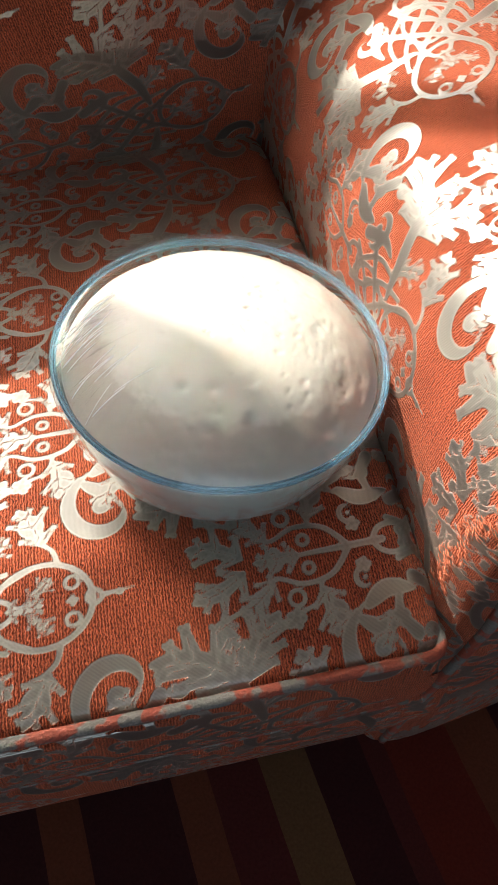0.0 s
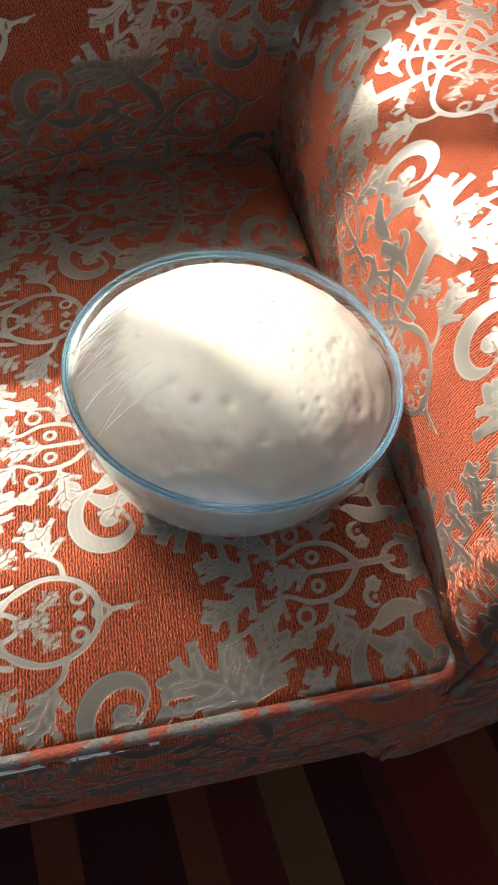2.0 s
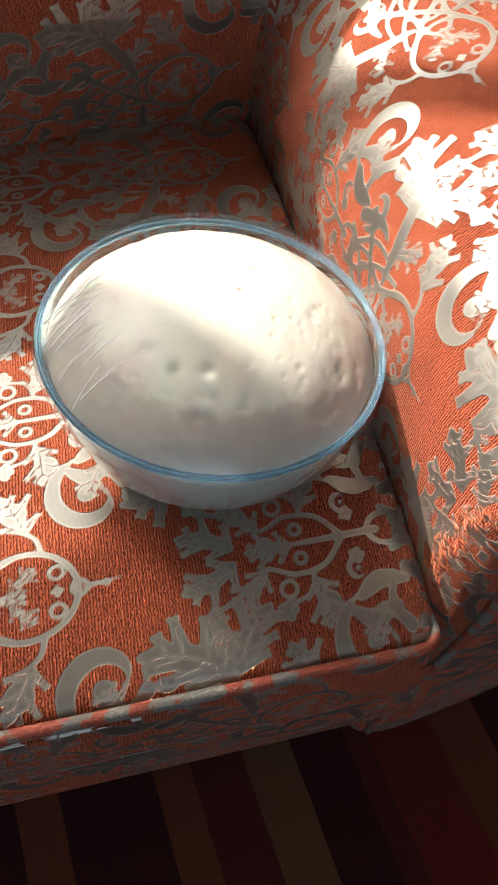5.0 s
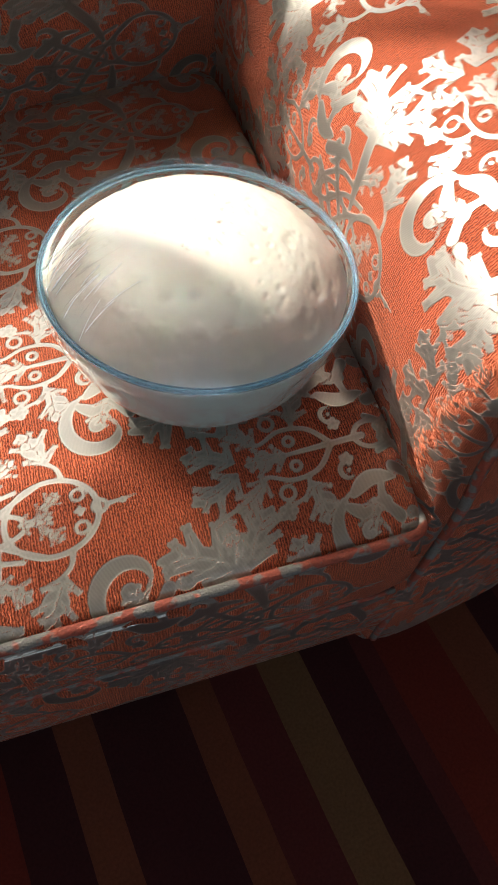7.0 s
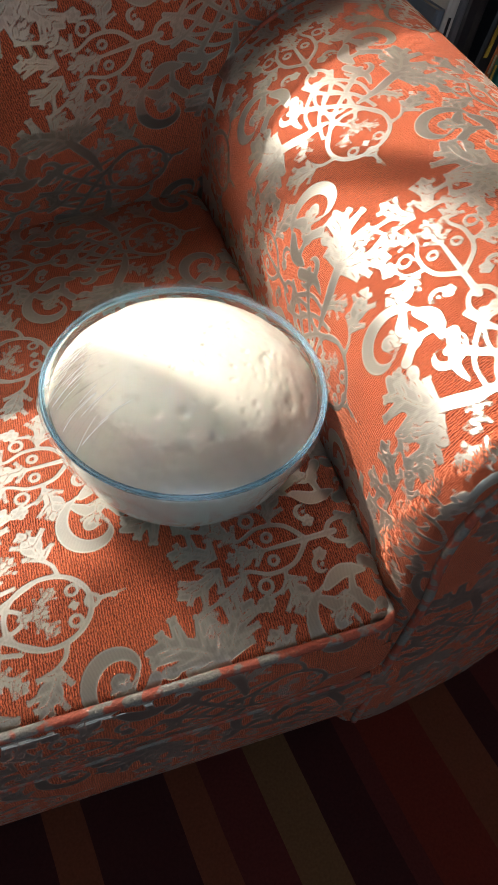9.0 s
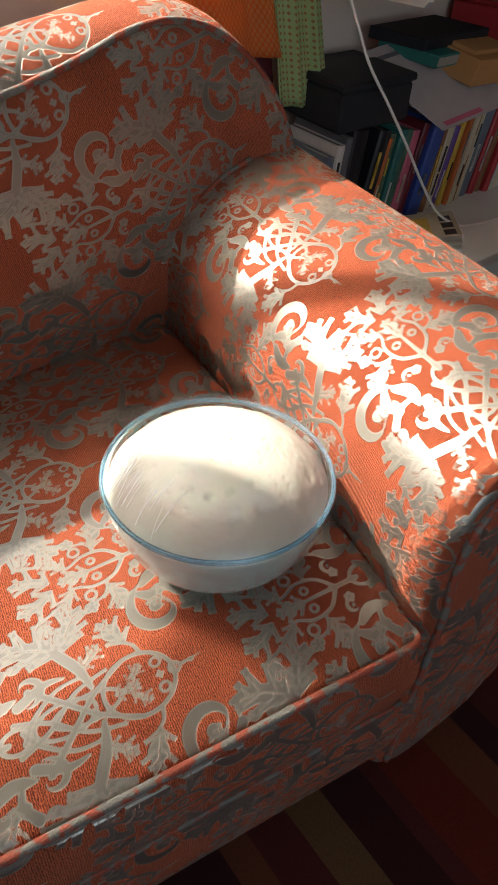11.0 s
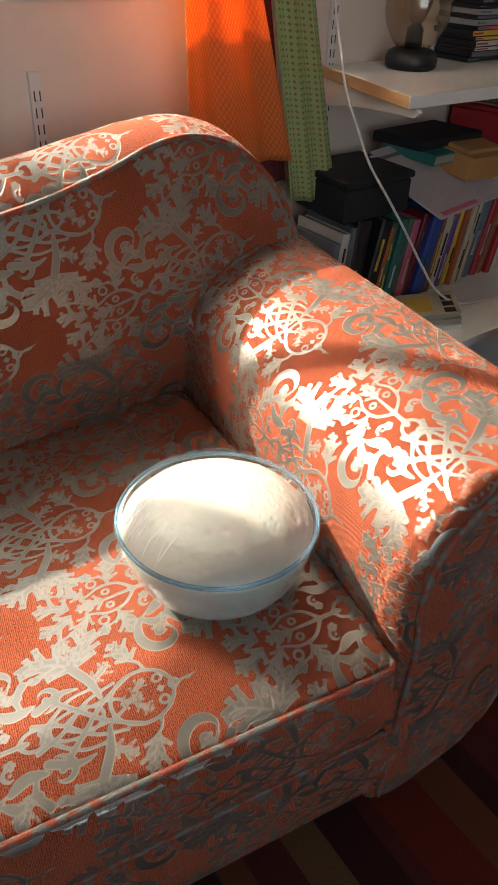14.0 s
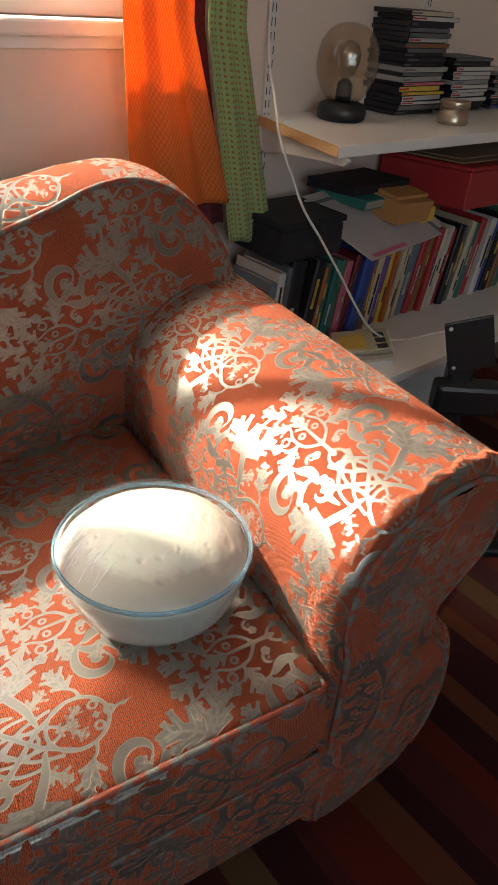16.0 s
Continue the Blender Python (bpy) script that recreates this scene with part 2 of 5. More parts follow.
def striped_material(name, axis, bands, period, rough=0.8, bump=0.4):
    """Woven stripes of uneven width, each from its place on to the next, along one axis."""
    m, t, b = nodes_of(name)
    L = t.links.new
    co = t.nodes.new("ShaderNodeTexCoord")
    sep = t.nodes.new("ShaderNodeSeparateXYZ")
    L(co.outputs["Object"], sep.inputs[0])
    wob = add(t, "ShaderNodeTexNoise", Scale=3.0, Detail=3.0)
    L(co.outputs["Object"], wob.inputs["Vector"])
    k = t.nodes.new("ShaderNodeMath"); k.operation = "MULTIPLY_ADD"; k.inputs[1].default_value = 0.01
    L(wob.outputs[0], k.inputs[0]); L(sep.outputs[axis], k.inputs[2])
    sc = t.nodes.new("ShaderNodeMath"); sc.operation = "DIVIDE"; sc.inputs[1].default_value = period
    L(k.outputs[0], sc.inputs[0])
    fr = t.nodes.new("ShaderNodeMath"); fr.operation = "FRACT"
    L(sc.outputs[0], fr.inputs[0])
    ramp = t.nodes.new("ShaderNodeValToRGB")
    ramp.color_ramp.interpolation = "CONSTANT"
    while len(ramp.color_ramp.elements) < len(bands):
        ramp.color_ramp.elements.new(0.5)
    for i, (place, c) in enumerate(bands):
        ramp.color_ramp.elements[i].position = place / period
        ramp.color_ramp.elements[i].color = (*c, 1)
    L(fr.outputs[0], ramp.inputs[0])
    fine = add(t, "ShaderNodeTexNoise", Scale=260.0, Detail=3.0)
    L(co.outputs["Object"], fine.inputs["Vector"])
    mul = t.nodes.new("ShaderNodeMix"); mul.data_type = "RGBA"; mul.blend_type = "MULTIPLY"; mul.inputs["Factor"].default_value = 0.5
    L(ramp.outputs[0], mul.inputs["A"]); L(fine.outputs[0], mul.inputs["B"])
    L(mul.outputs["Result"], b.inputs["Base Color"])
    b.inputs["Roughness"].default_value = rough
    bp = add(t, "ShaderNodeBump", Strength=bump, Distance=0.002)
    L(fine.outputs[0], bp.inputs["Height"]); L(bp.outputs[0], b.inputs["Normal"])
    return m


DAMASK = damask_material()
GLASS = glass_material("bowl_glass", (0.74, 0.92, 1.0), ior=1.28)
PANE = glass_material("window_glass", (1, 1, 1))
FILM = film_material()
DOUGH = dough_material()
WALL_PAINT = plain("wall_paint", (0.72, 0.59, 0.51), 0.7, noise_scale=60, vary=0.05, bump=0.08)
CEILING_PAINT = plain("ceiling_paint", (0.84, 0.82, 0.78), 0.8, vary=0.04)
WHITE_PAINT = plain("white_gloss_paint", (0.78, 0.76, 0.72), 0.35, vary=0.05, bump=0.05)
MELAMINE = plain("white_melamine", (0.74, 0.71, 0.67), 0.35, vary=0.04, bump=0.03)
CHIPBOARD = plain("chipboard", (0.55, 0.33, 0.15), 0.8, noise_scale=300, vary=0.35, bump=0.5)
BLACK = plain("black_plastic", (0.012, 0.012, 0.014), 0.4, vary=0.2)
BAND_DARK, BAND_BROWN, BAND_RED, BAND_OLIVE, BAND_WINE = (0.042, 0.012, 0.013), (0.130, 0.040, 0.022), (0.120, 0.019, 0.013), (0.125, 0.066, 0.032), (0.080, 0.018, 0.017)
RUG = striped_material("rug_stripes", 0, [(0.0, BAND_DARK), (0.068, BAND_BROWN), (0.118, BAND_DARK), (0.232, BAND_BROWN), (0.277, BAND_WINE), (0.345, BAND_OLIVE), (0.406, BAND_DARK),
                       (0.480, BAND_WINE), (0.510, BAND_RED), (0.600, BAND_BROWN), (0.666, BAND_DARK), (0.716, BAND_WINE), (0.79, BAND_RED)], 0.85, rough=0.9)
RUG.node_tree.nodes["Principled BSDF"].inputs["Specular IOR Level"].default_value = 0.08
RIM_GLASS = glass_material("blue_rim_glass", (0.42, 0.70, 0.88), 0.06, 1.3)
RIM_GLASS.node_tree.nodes["Principled BSDF"].inputs["Transmission Weight"].default_value = 0.9


def piping_material():
    """Cord covered with strips of the damask: orange-red and silver-grey by turns."""
    m, t, b = nodes_of("piping_cloth")
    L = t.links.new
    co = t.nodes.new("ShaderNodeTexCoord")
    turn = add(t, "ShaderNodeTexNoise", Scale=60.0, Detail=2.0)
    fine = add(t, "ShaderNodeTexNoise", Scale=420.0, Detail=3.0)
    for n in (turn, fine):
        L(co.outputs["Object"], n.inputs["Vector"])
    step = t.nodes.new("ShaderNodeMapRange")
    step.inputs["From Min"].default_value, step.inputs["From Max"].default_value = 0.47, 0.53
    L(turn.outputs[0], step.inputs["Value"])
    mix = t.nodes.new("ShaderNodeMix"); mix.data_type = "RGBA"
    mix.inputs["A"].default_value, mix.inputs["B"].default_value = (0.34, 0.065, 0.032, 1), (0.20, 0.19, 0.17, 1)
    L(step.outputs[0], mix.inputs["Factor"])
    grain = t.nodes.new("ShaderNodeMix"); grain.data_type = "RGBA"; grain.blend_type = "MULTIPLY"; grain.inputs["Factor"].default_value = 0.7
    L(mix.outputs["Result"], grain.inputs["A"]); L(fine.outputs[0], grain.inputs["B"]); L(grain.outputs["Result"], b.inputs["Base Color"])
    b.inputs["Roughness"].default_value = 0.75
    bump = add(t, "ShaderNodeBump", Strength=0.8, Distance=0.0015)
    L(fine.outputs[0], bump.inputs["Height"]); L(bump.outputs[0], b.inputs["Normal"])
    return m


PIPING = piping_material()
THREAD = plain("loose_thread", (0.46, 0.12, 0.055), 0.9, noise_scale=200, vary=0.4)


# ---- mesh helpers ----
def part(name, bm, material, parent=None, label="", smooth=True):
    me = bpy.data.meshes.new(name)
    bm.to_mesh(me)
    bm.free()
    me.materials.append(material)
    if smooth:
        me.polygons.foreach_set("use_smooth", [True] * len(me.polygons))
    ob = new(name, me)
    if parent:
        ob.parent = parent
    if label:
        ob["label"] = label
    return ob


def box(bm, lo, hi, m=Matrix(), bevel=0.0):
    lo, hi = Vector(lo), Vector(hi)
    made = bmesh.ops.create_cube(bm, size=1.0)["verts"]
    bmesh.ops.transform(bm, matrix=m @ Matrix.LocRotScale((lo + hi) / 2, None, hi - lo), verts=made)
    if bevel > 0:
        edges = list({e for v in made for e in v.link_edges})
        bmesh.ops.bevel(bm, geom=edges, offset=bevel, segments=2, profile=0.5, affect="EDGES")
    return bm


def block(name, lo, hi, material, parent=None, m=Matrix(), bevel=0.003, label=""):
    return part(name, box(bmesh.new(), lo, hi, m, bevel), material, parent, label, smooth=False)


def lathe(bm, profile, steps=64, m=Matrix()):
    """Turns a profile of (radius, height) about the z axis."""
    rings = []
    for r, z in profile:
        if r < 1e-6:
            rings.append([bm.verts.new(m @ Vector((0, 0, z)))])
        else:
            rings.append([bm.verts.new(m @ Vector((r * math.cos(2 * math.pi * i / steps), r * math.sin(2 * math.pi * i / steps), z))) for i in range(steps)])
    for a, b in zip(rings, rings[1:]):
        for i in range(steps):
            j = (i + 1) % steps
            q = [a[i % len(a)], a[j % len(a)], b[j % len(b)], b[i % len(b)]]
            q = [v for k, v in enumerate(q) if v not in q[:k]]
            if len(q) > 2:
                bm.faces.new(q)
    bmesh.ops.recalc_face_normals(bm, faces=bm.faces)
    return bm


def tube(bm, points, radius, sides=8, closed=False):
    """A round cord along a line of points."""
    pts = [Vector(p) for p in points]
    n = len(pts)
    rings = []
    ref = Vector((0.31, 0.22, 0.92))
    for i, p in enumerate(pts):
        a, b = (pts[i - 1], pts[(i + 1) % n]) if closed else (pts[max(i - 1, 0)], pts[min(i + 1, n - 1)])
        d = (b - a).normalized()
        x = (ref - d * ref.dot(d)).normalized()
        ref = x
        y = d.cross(x)
        rings.append([bm.verts.new(p + radius * (math.cos(k * 2 * math.pi / sides) * x + math.sin(k * 2 * math.pi / sides) * y)) for k in range(sides)])
    for i in range(n if closed else n - 1):
        a, b = rings[i], rings[(i + 1) % n]
        for k in range(sides):
            bm.faces.new((a[k], a[(k + 1) % sides], b[(k + 1) % sides], b[k]))
    if not closed:
        bm.faces.new(rings[0][::-1]), bm.faces.new(rings[-1])
    bmesh.ops.recalc_face_normals(bm, faces=bm.faces)
    return bm


def smooth_line(points, count, closed=False):
    """A Catmull-Rom line through points, at count even steps of its length."""
    P = np.array(points, float)
    n = len(P)
    out = []
    for i in range(n if closed else n - 1):
        idx = [(i + k) % n for k in (-1, 0, 1, 2)] if closed else [max(i - 1, 0), i, i + 1, min(i + 2, n - 1)]
        a, b, c, d = P[idx]
        s = np.linspace(0, 1, 24, endpoint=False)[:, None]
        out.append(0.5 * (2 * b + (c - a) * s + (2 * a - 5 * b + 4 * c - d) * s ** 2 + (3 * b - a - 3 * c + d) * s ** 3))
    out = np.vstack(out + [P[:1] if closed else P[-1:]])
    length = np.concatenate([[0], np.cumsum(np.linalg.norm(np.diff(out, axis=0), axis=1))])
    want = np.linspace(0, length[-1], count + (1 if closed else 0))
    res = np.stack([np.interp(want, length, out[:, k]) for k in range(P.shape[1])], 1)
    return res[:-1] if closed else res


# ---- the woven figure: one repeat of scrolls, leaves, lattice and flowers, as a distance field ----
TILE_W, TILE_H, TILE_STEP = 0.40, 0.324, 0.0010


class Figure:
    def __init__(self):
        self.nx, self.ny = int(TILE_W / TILE_STEP), int(TILE_H / TILE_STEP)
        self.d = np.full((self.ny, self.nx), 0.02)
        self.cut = np.full((self.ny, self.nx), 0.02)

    def dab(self, x, y, r, field=None):
        """The distance to a disc, wrapped round the repeat."""
        f = self.d if field is None else field
        reach = r + 0.012
        i0, i1 = int((x - reach) / TILE_STEP), int((x + reach) / TILE_STEP) + 1
        j0, j1 = int((y - reach) / TILE_STEP), int((y + reach) / TILE_STEP) + 1
        ii, jj = np.arange(i0, i1), np.arange(j0, j1)
        dist = np.hypot(ii[None, :] * TILE_STEP - x, jj[:, None] * TILE_STEP - y) - r
        sel = np.ix_(jj % self.ny, ii % self.nx)
        f[sel] = np.minimum(f[sel], dist)

    def stroke(self, pts, r0, r1, rmid=None, field=None):
        """A line of dabs that swells from r0 over rmid to r1."""
        pts = smooth_line(pts, max(6, int(sum(math.dist(a, b) for a, b in zip(pts, pts[1:])) / 0.0018)))
        n = len(pts)
        for i, (x, y) in enumerate(pts):
            s = i / (n - 1)
            r = r0 + (r1 - r0) * s if rmid is None else (r0 * (1 - s) ** 2 + 2 * (2 * rmid - 0.5 * (r0 + r1)) * s * (1 - s) + r1 * s * s)
            self.dab(x, y, max(r, 0.0006), field)

    def scroll(self, x, y, size, turn, hand=1, fat=1.0):
        """A comma-shaped leaf that curls in upon itself."""
        pts = []
        for i in range(26):
            s = i / 25
            a = turn + hand * (0.2 + 4.6 * s)
            r = size * (1.0 - 0.78 * s)
            pts.append((x + r * math.cos(a), y + r * math.sin(a)))
        n = len(pts)
        for i in range(n - 1):
            s = i / (n - 1)
            w = size * fat * (0.04 + 0.205 * math.sin(math.pi * min(1, s * 1.15 + 0.02)) ** 0.8 * (1 - 0.45 * s))
            for k in (0, 0.5):
                self.dab(pts[i][0] * (1 - k) + pts[i + 1][0] * k, pts[i][1] * (1 - k) + pts[i + 1][1] * k, w)
        self.dab(x + 0.16 * size * math.cos(turn + hand), y + 0.16 * size * math.sin(turn + hand), 0.19 * size)

    def leaf(self, x, y, size, turn, lobes=3, bend=0.35):
        """A lobed acanthus leaf that grows from its stalk at x, y."""
        spine = []
        for i in range(12):
            s = i / 11
            a = turn + bend * (s - 0.3)
            spine.append((x + size * s * math.cos(a), y + size * s * math.sin(a)))
        self.stroke(spine, 0.05 * size, 0.05 * size, 0.15 * size)
        count = lobes + 1
        for k in range(count):
            s = 0.14 + 0.64 * k / (count - 1)
            px, py = spine[int(s * 11)]
            length = size * 0.44 * math.sin(math.pi * (0.28 + 0.58 * k / (count - 1)))
            for side in (-1, 1):
                a = turn + bend * (s - 0.3) + side * (1.05 - 0.14 * k)
                tip = (px + length * math.cos(a), py + length * math.sin(a))
                self.stroke([(px, py), tip], 0.11 * size, 0.062 * size)
                for fan in (-0.55, 0.5):
                    self.dab(tip[0] + 0.075 * size * math.cos(a + fan), tip[1] + 0.075 * size * math.sin(a + fan), 0.040 * size)
                self.stroke([(px + 0.2 * length * math.cos(a), py + 0.2 * length * math.sin(a)), (px + 0.85 * length * math.cos(a), py + 0.85 * length * math.sin(a))], 0.0004, 0.0002, field=self.cut)
        self.stroke(spine[2:9], 0.0005, 0.0003, field=self.cut)

    def ring(self, x, y, r, w, squash=1.0, turn=0.0):
        n = int(2 * math.pi * r / 0.0018)
        for i in range(n):
            a = 2 * math.pi * i / n
            px, py = r * math.cos(a), squash * r * math.sin(a)
            self.dab(x + px * math.cos(turn) - py * math.sin(turn), y + px * math.sin(turn) + py * math.cos(turn), w)

    def flower(self, x, y, r, petals=5, turn=0.0):
        for k in range(petals):
            a = turn + 2 * math.pi * k / petals
            self.dab(x + 0.62 * r * math.cos(a), y + 0.62 * r * math.sin(a), 0.42 * r)
        self.dab(x, y, 0.5 * r)

    def field(self):
        return np.maximum(self.d, -self.cut)


def damask_repeat():
    f = Figure()
    for ox, oy in ((0.36, 0.081), (0.16, 0.243)):          # a half-drop repeat; the group points along +x and is mirrored across its axis
        f.stroke([(ox - 0.006, oy + 0.002), (ox - 0.016, oy + 0.001), (ox - 0.030, oy)], 0.0012, 0.0024)
        f.dab(ox - 0.017, oy, 0.0032)
        f.ring(ox - 0.036, oy, 0.0058, 0.0019)
        f.ring(ox - 0.074, oy, 0.037, 0.0026, 0.92)
        f.flower(ox - 0.052, oy, 0.005, 4)
        f.leaf(ox - 0.100, oy, 0.026, 0.0, 2, 0.0)
        f.ring(ox - 0.128, oy, 0.034, 0.0023, 0.42)
        f.ring(ox - 0.150, oy, 0.030, 0.0023, 0.60)
        f.ring(ox - 0.196, oy, 0.016, 0.0026, 0.8)
        f.stroke([(ox - 0.205, oy), (ox - 0.240, oy), (ox - 0.285, oy)], 0.0036, 0.0018, 0.0028)
        f.leaf(ox - 0.276, oy, 0.036, math.pi, 2, 0.0)
        for h in (1, -1):

            def at(px, py):
                return ox + px, oy + h * py
            # cartouche: little leaves and rings inside
            f.leaf(*at(-0.084, 0.006), 0.023, h * 0.75, 2, 0.0)
            f.ring(*at(-0.052, 0.015), 0.0052, 0.0018)
            # crossing strands of the lattice, flaring into curls
            f.stroke([at(-0.080, 0.034), at(-0.118, 0.012), at(-0.150, -0.020), at(-0.176, -0.046)], 0.0023, 0.0040)
            f.stroke([at(-0.100, 0.032), at(-0.135, 0.022), at(-0.165, -0.004), at(-0.196, -0.018)], 0.0023, 0.0030)
            f.stroke([at(-0.120, 0.036), at(-0.150, 0.034), at(-0.178, 0.014), at(-0.190, -0.006)], 0.0022, 0.0030)
            f.scroll(*at(-0.178, 0.049), 0.021, h * 4.4, h, 0.95)
            f.stroke([at(-0.200, 0.036), at(-0.206, 0.060), at(-0.196, 0.078)], 0.0022, 0.0060)
            f.stroke([at(-0.188, 0.034), at(-0.160, 0.046), at(-0.140, 0.044)], 0.0060, 0.0018, 0.0050)
            # round leaf on its stalk
            f.stroke([at(-0.062, 0.034), at(-0.066, 0.046), at(-0.076, 0.054)], 0.0024, 0.0020)
            f.leaf(*at(-0.072, 0.052), 0.041, h * 1.95, 2, 0.15 * h)
            f.dab(*at(-0.081, 0.071), 0.0105)
            # acanthus spray
            f.stroke([at(-0.118, 0.020), at(-0.124, 0.045), at(-0.136, 0.068), at(-0.146, 0.086)], 0.0028, 0.0050, 0.0062)
            f.leaf(*at(-0.138, 0.074), 0.066, h * 2.42, 3, 0.45 * h)
            f.leaf(*at(-0.130, 0.076), 0.052, h * 1.22, 3, -0.35 * h)
            f.scroll(*at(-0.184, 0.082), 0.011, h * 0.6, -h, 1.0)
            f.leaf(*at(-0.122, 0.046), 0.030, h * 0.5, 2, 0.2 * h)
            # spray beyond the tail and sprigs beside the tip
            f.leaf(*at(-0.322, 0.006), 0.044, h * 2.55, 2, 0.3 * h)
            f.leaf(*at(-0.345, 0.040), 0.030, h * 1.3, 2, 0.0)
            f.stroke([at(-0.300, 0.018), at(-0.325, 0.034), at(-0.345, 0.042)], 0.0018, 0.0022)
            f.scroll(*at(-0.348, 0.016), 0.010, h * 3.2, -h, 1.0)
            # large curling leaf
            f.scroll(*at(-0.020, 0.076), 0.039, h * 1.75, h, 0.92)
            f.stroke([at(-0.030, 0.112), at(-0.012, 0.122), at(0.012, 0.118)], 0.0040, 0.0012, 0.0075)
            f.stroke([at(-0.040, 0.104), at(-0.024, 0.094), at(-0.008, 0.100)], 0.0030, 0.0050, 0.0070)
            f.dab(*at(-0.004, 0.099), 0.0058)
            # tail: flowering tendrils
            f.stroke([at(-0.235, 0.002), at(-0.252, 0.020), at(-0.276, 0.024), at(-0.298, 0.016), at(-0.312, 0.028)], 0.0028, 0.0018)
            f.stroke([at(-0.262, 0.024), at(-0.268, 0.040), at(-0.286, 0.046)], 0.0022, 0.0018)
            f.leaf(*at(-0.262, 0.030), 0.038, h * 1.35, 2, 0.2 * h)
            f.dab(*at(-0.255, 0.050), 0.0095)
            f.leaf(*at(-0.300, 0.018), 0.034, h * 2.35, 2, 0.2 * h)
            for px, py, r in ((-0.284, 0.034, 0.0062), (-0.296, 0.004, 0.0050), (-0.312, 0.030, 0.0055), (-0.270, 0.012, 0.0045)):
                f.ring(*at(px, py), r, 0.0019)
            f.flower(*at(-0.288, 0.050), 0.0085)
            f.flower(*at(-0.226, 0.018), 0.0070)
            f.scroll(*at(-0.226, 0.030), 0.012, h * 5.2, -h, 1.0)
            f.leaf(*at(-0.214, 0.058), 0.032, h * 1.9, 2, 0.0)
    return f.field()


REPEAT = damask_repeat()


def figure_at(u, v):
    """The distance to the woven figure at cloth coordinates in metres."""
    ny, nx = REPEAT.shape
    a, b = (u / TILE_STEP) % nx, (v / TILE_STEP) % ny
    i, j = np.floor(a).astype(int), np.floor(b).astype(int)
    s, t = a - i, b - j
    i, j = i % nx, j % ny
    i2, j2 = (i + 1) % nx, (j + 1) % ny
    return (REPEAT[j, i] * (1 - s) + REPEAT[j, i2] * s) * (1 - t) + (REPEAT[j2, i] * (1 - s) + REPEAT[j2, i2] * s) * t


def cloth(name, X, Y, Z, U, V, parent, label="", flip=False, shift=(0, 0), turn=0.0):
    """A sheet of damask on a grid of points; U and V are cloth coordinates in metres."""
    rows, cols = X.shape
    co = np.stack([X, Y, Z], -1).reshape(-1, 3)
    k = np.arange(rows * cols).reshape(rows, cols)
    quads = np.stack([k[:-1, :-1], k[:-1, 1:], k[1:, 1:], k[1:, :-1]], -1).reshape(-1, 4)
    if flip:
        quads = quads[:, ::-1]
    me = bpy.data.meshes.new(name)
    me.vertices.add(len(co))
    me.vertices.foreach_set("co", co.ravel())
    me.loops.add(quads.size)
    me.loops.foreach_set("vertex_index", quads.ravel().astype(np.int32))
    me.polygons.add(len(quads))
    me.polygons.foreach_set("loop_start", np.arange(0, quads.size, 4, dtype=np.int32))
    me.polygons.foreach_set("use_smooth", np.ones(len(quads), bool))
    me.update(calc_edges=True)
    c, s = math.cos(turn), math.sin(turn)
    u, v = U.ravel() * c - V.ravel() * s + shift[0], U.ravel() * s + V.ravel() * c + shift[1]
    me.attributes.new("figure", "FLOAT", "POINT").data.foreach_set("value", figure_at(u, v).astype(np.float32))
    layer = me.uv_layers.new(name="UVMap")
    layer.data.foreach_set("uv", np.stack([u, v], -1)[quads.ravel()].astype(np.float32).ravel())
    me.materials.append(DAMASK)
    ob = new(name, me)
    ob.parent = parent
    if label:
        ob["label"] = label
    return ob


def plain_figure(ob):
    """Gives a bmesh-made upholstery part cloth coordinates from its own places."""
    me = ob.data
    co = np.empty(len(me.vertices) * 3)
    me.vertices.foreach_get("co", co)
    co = co.reshape(-1, 3)
    u, v = co[:, 0] + 0.6 * co[:, 1], co[:, 2] + 0.8 * co[:, 1]
    me.attributes.new("figure", "FLOAT", "POINT").data.foreach_set("value", figure_at(1.7 * u, 1.7 * v + 0.03).astype(np.float32))
    layer = me.uv_layers.new(name="UVMap")
    idx = np.empty(len(me.loops), np.int32)
    me.loops.foreach_get("vertex_index", idx)
    layer.data.foreach_set("uv", np.stack([u, v], -1)[idx].astype(np.float32).ravel())
    return ob


# ---- structure ----
floor = tagged(block("floor", (-2.80, -3.05, -0.10), (2.95, 1.22, -0.012), plain("floor_boards", (0.05, 0.022, 0.014), 0.4)), "dark stained wooden floor under the rug", "floor", kind="structure")
rug = tagged(block("rug", (-1.494, -2.0, -0.012), (2.0, 1.0, 0.0), RUG), "dark red and brown striped rug on the floor", "rug")
rug.data.transform(Matrix.Translation((0.406, 0, 0)))
rug.location.x = -0.406

WIN_L, WIN_R, SILL_Z, HEAD_Z = -2.35, -0.36, 1.115, 2.20     # the window's opening along the wall


def wall_block(name, u0, u1, z0, z1, n0=-0.12, n1=0.0, parent=None, material=WALL_PAINT, bevel=0.0, label=""):
    return block(name, (u0, -n1, z0), (u1, -n0, z1), material, parent, WALL_M, bevel, label)


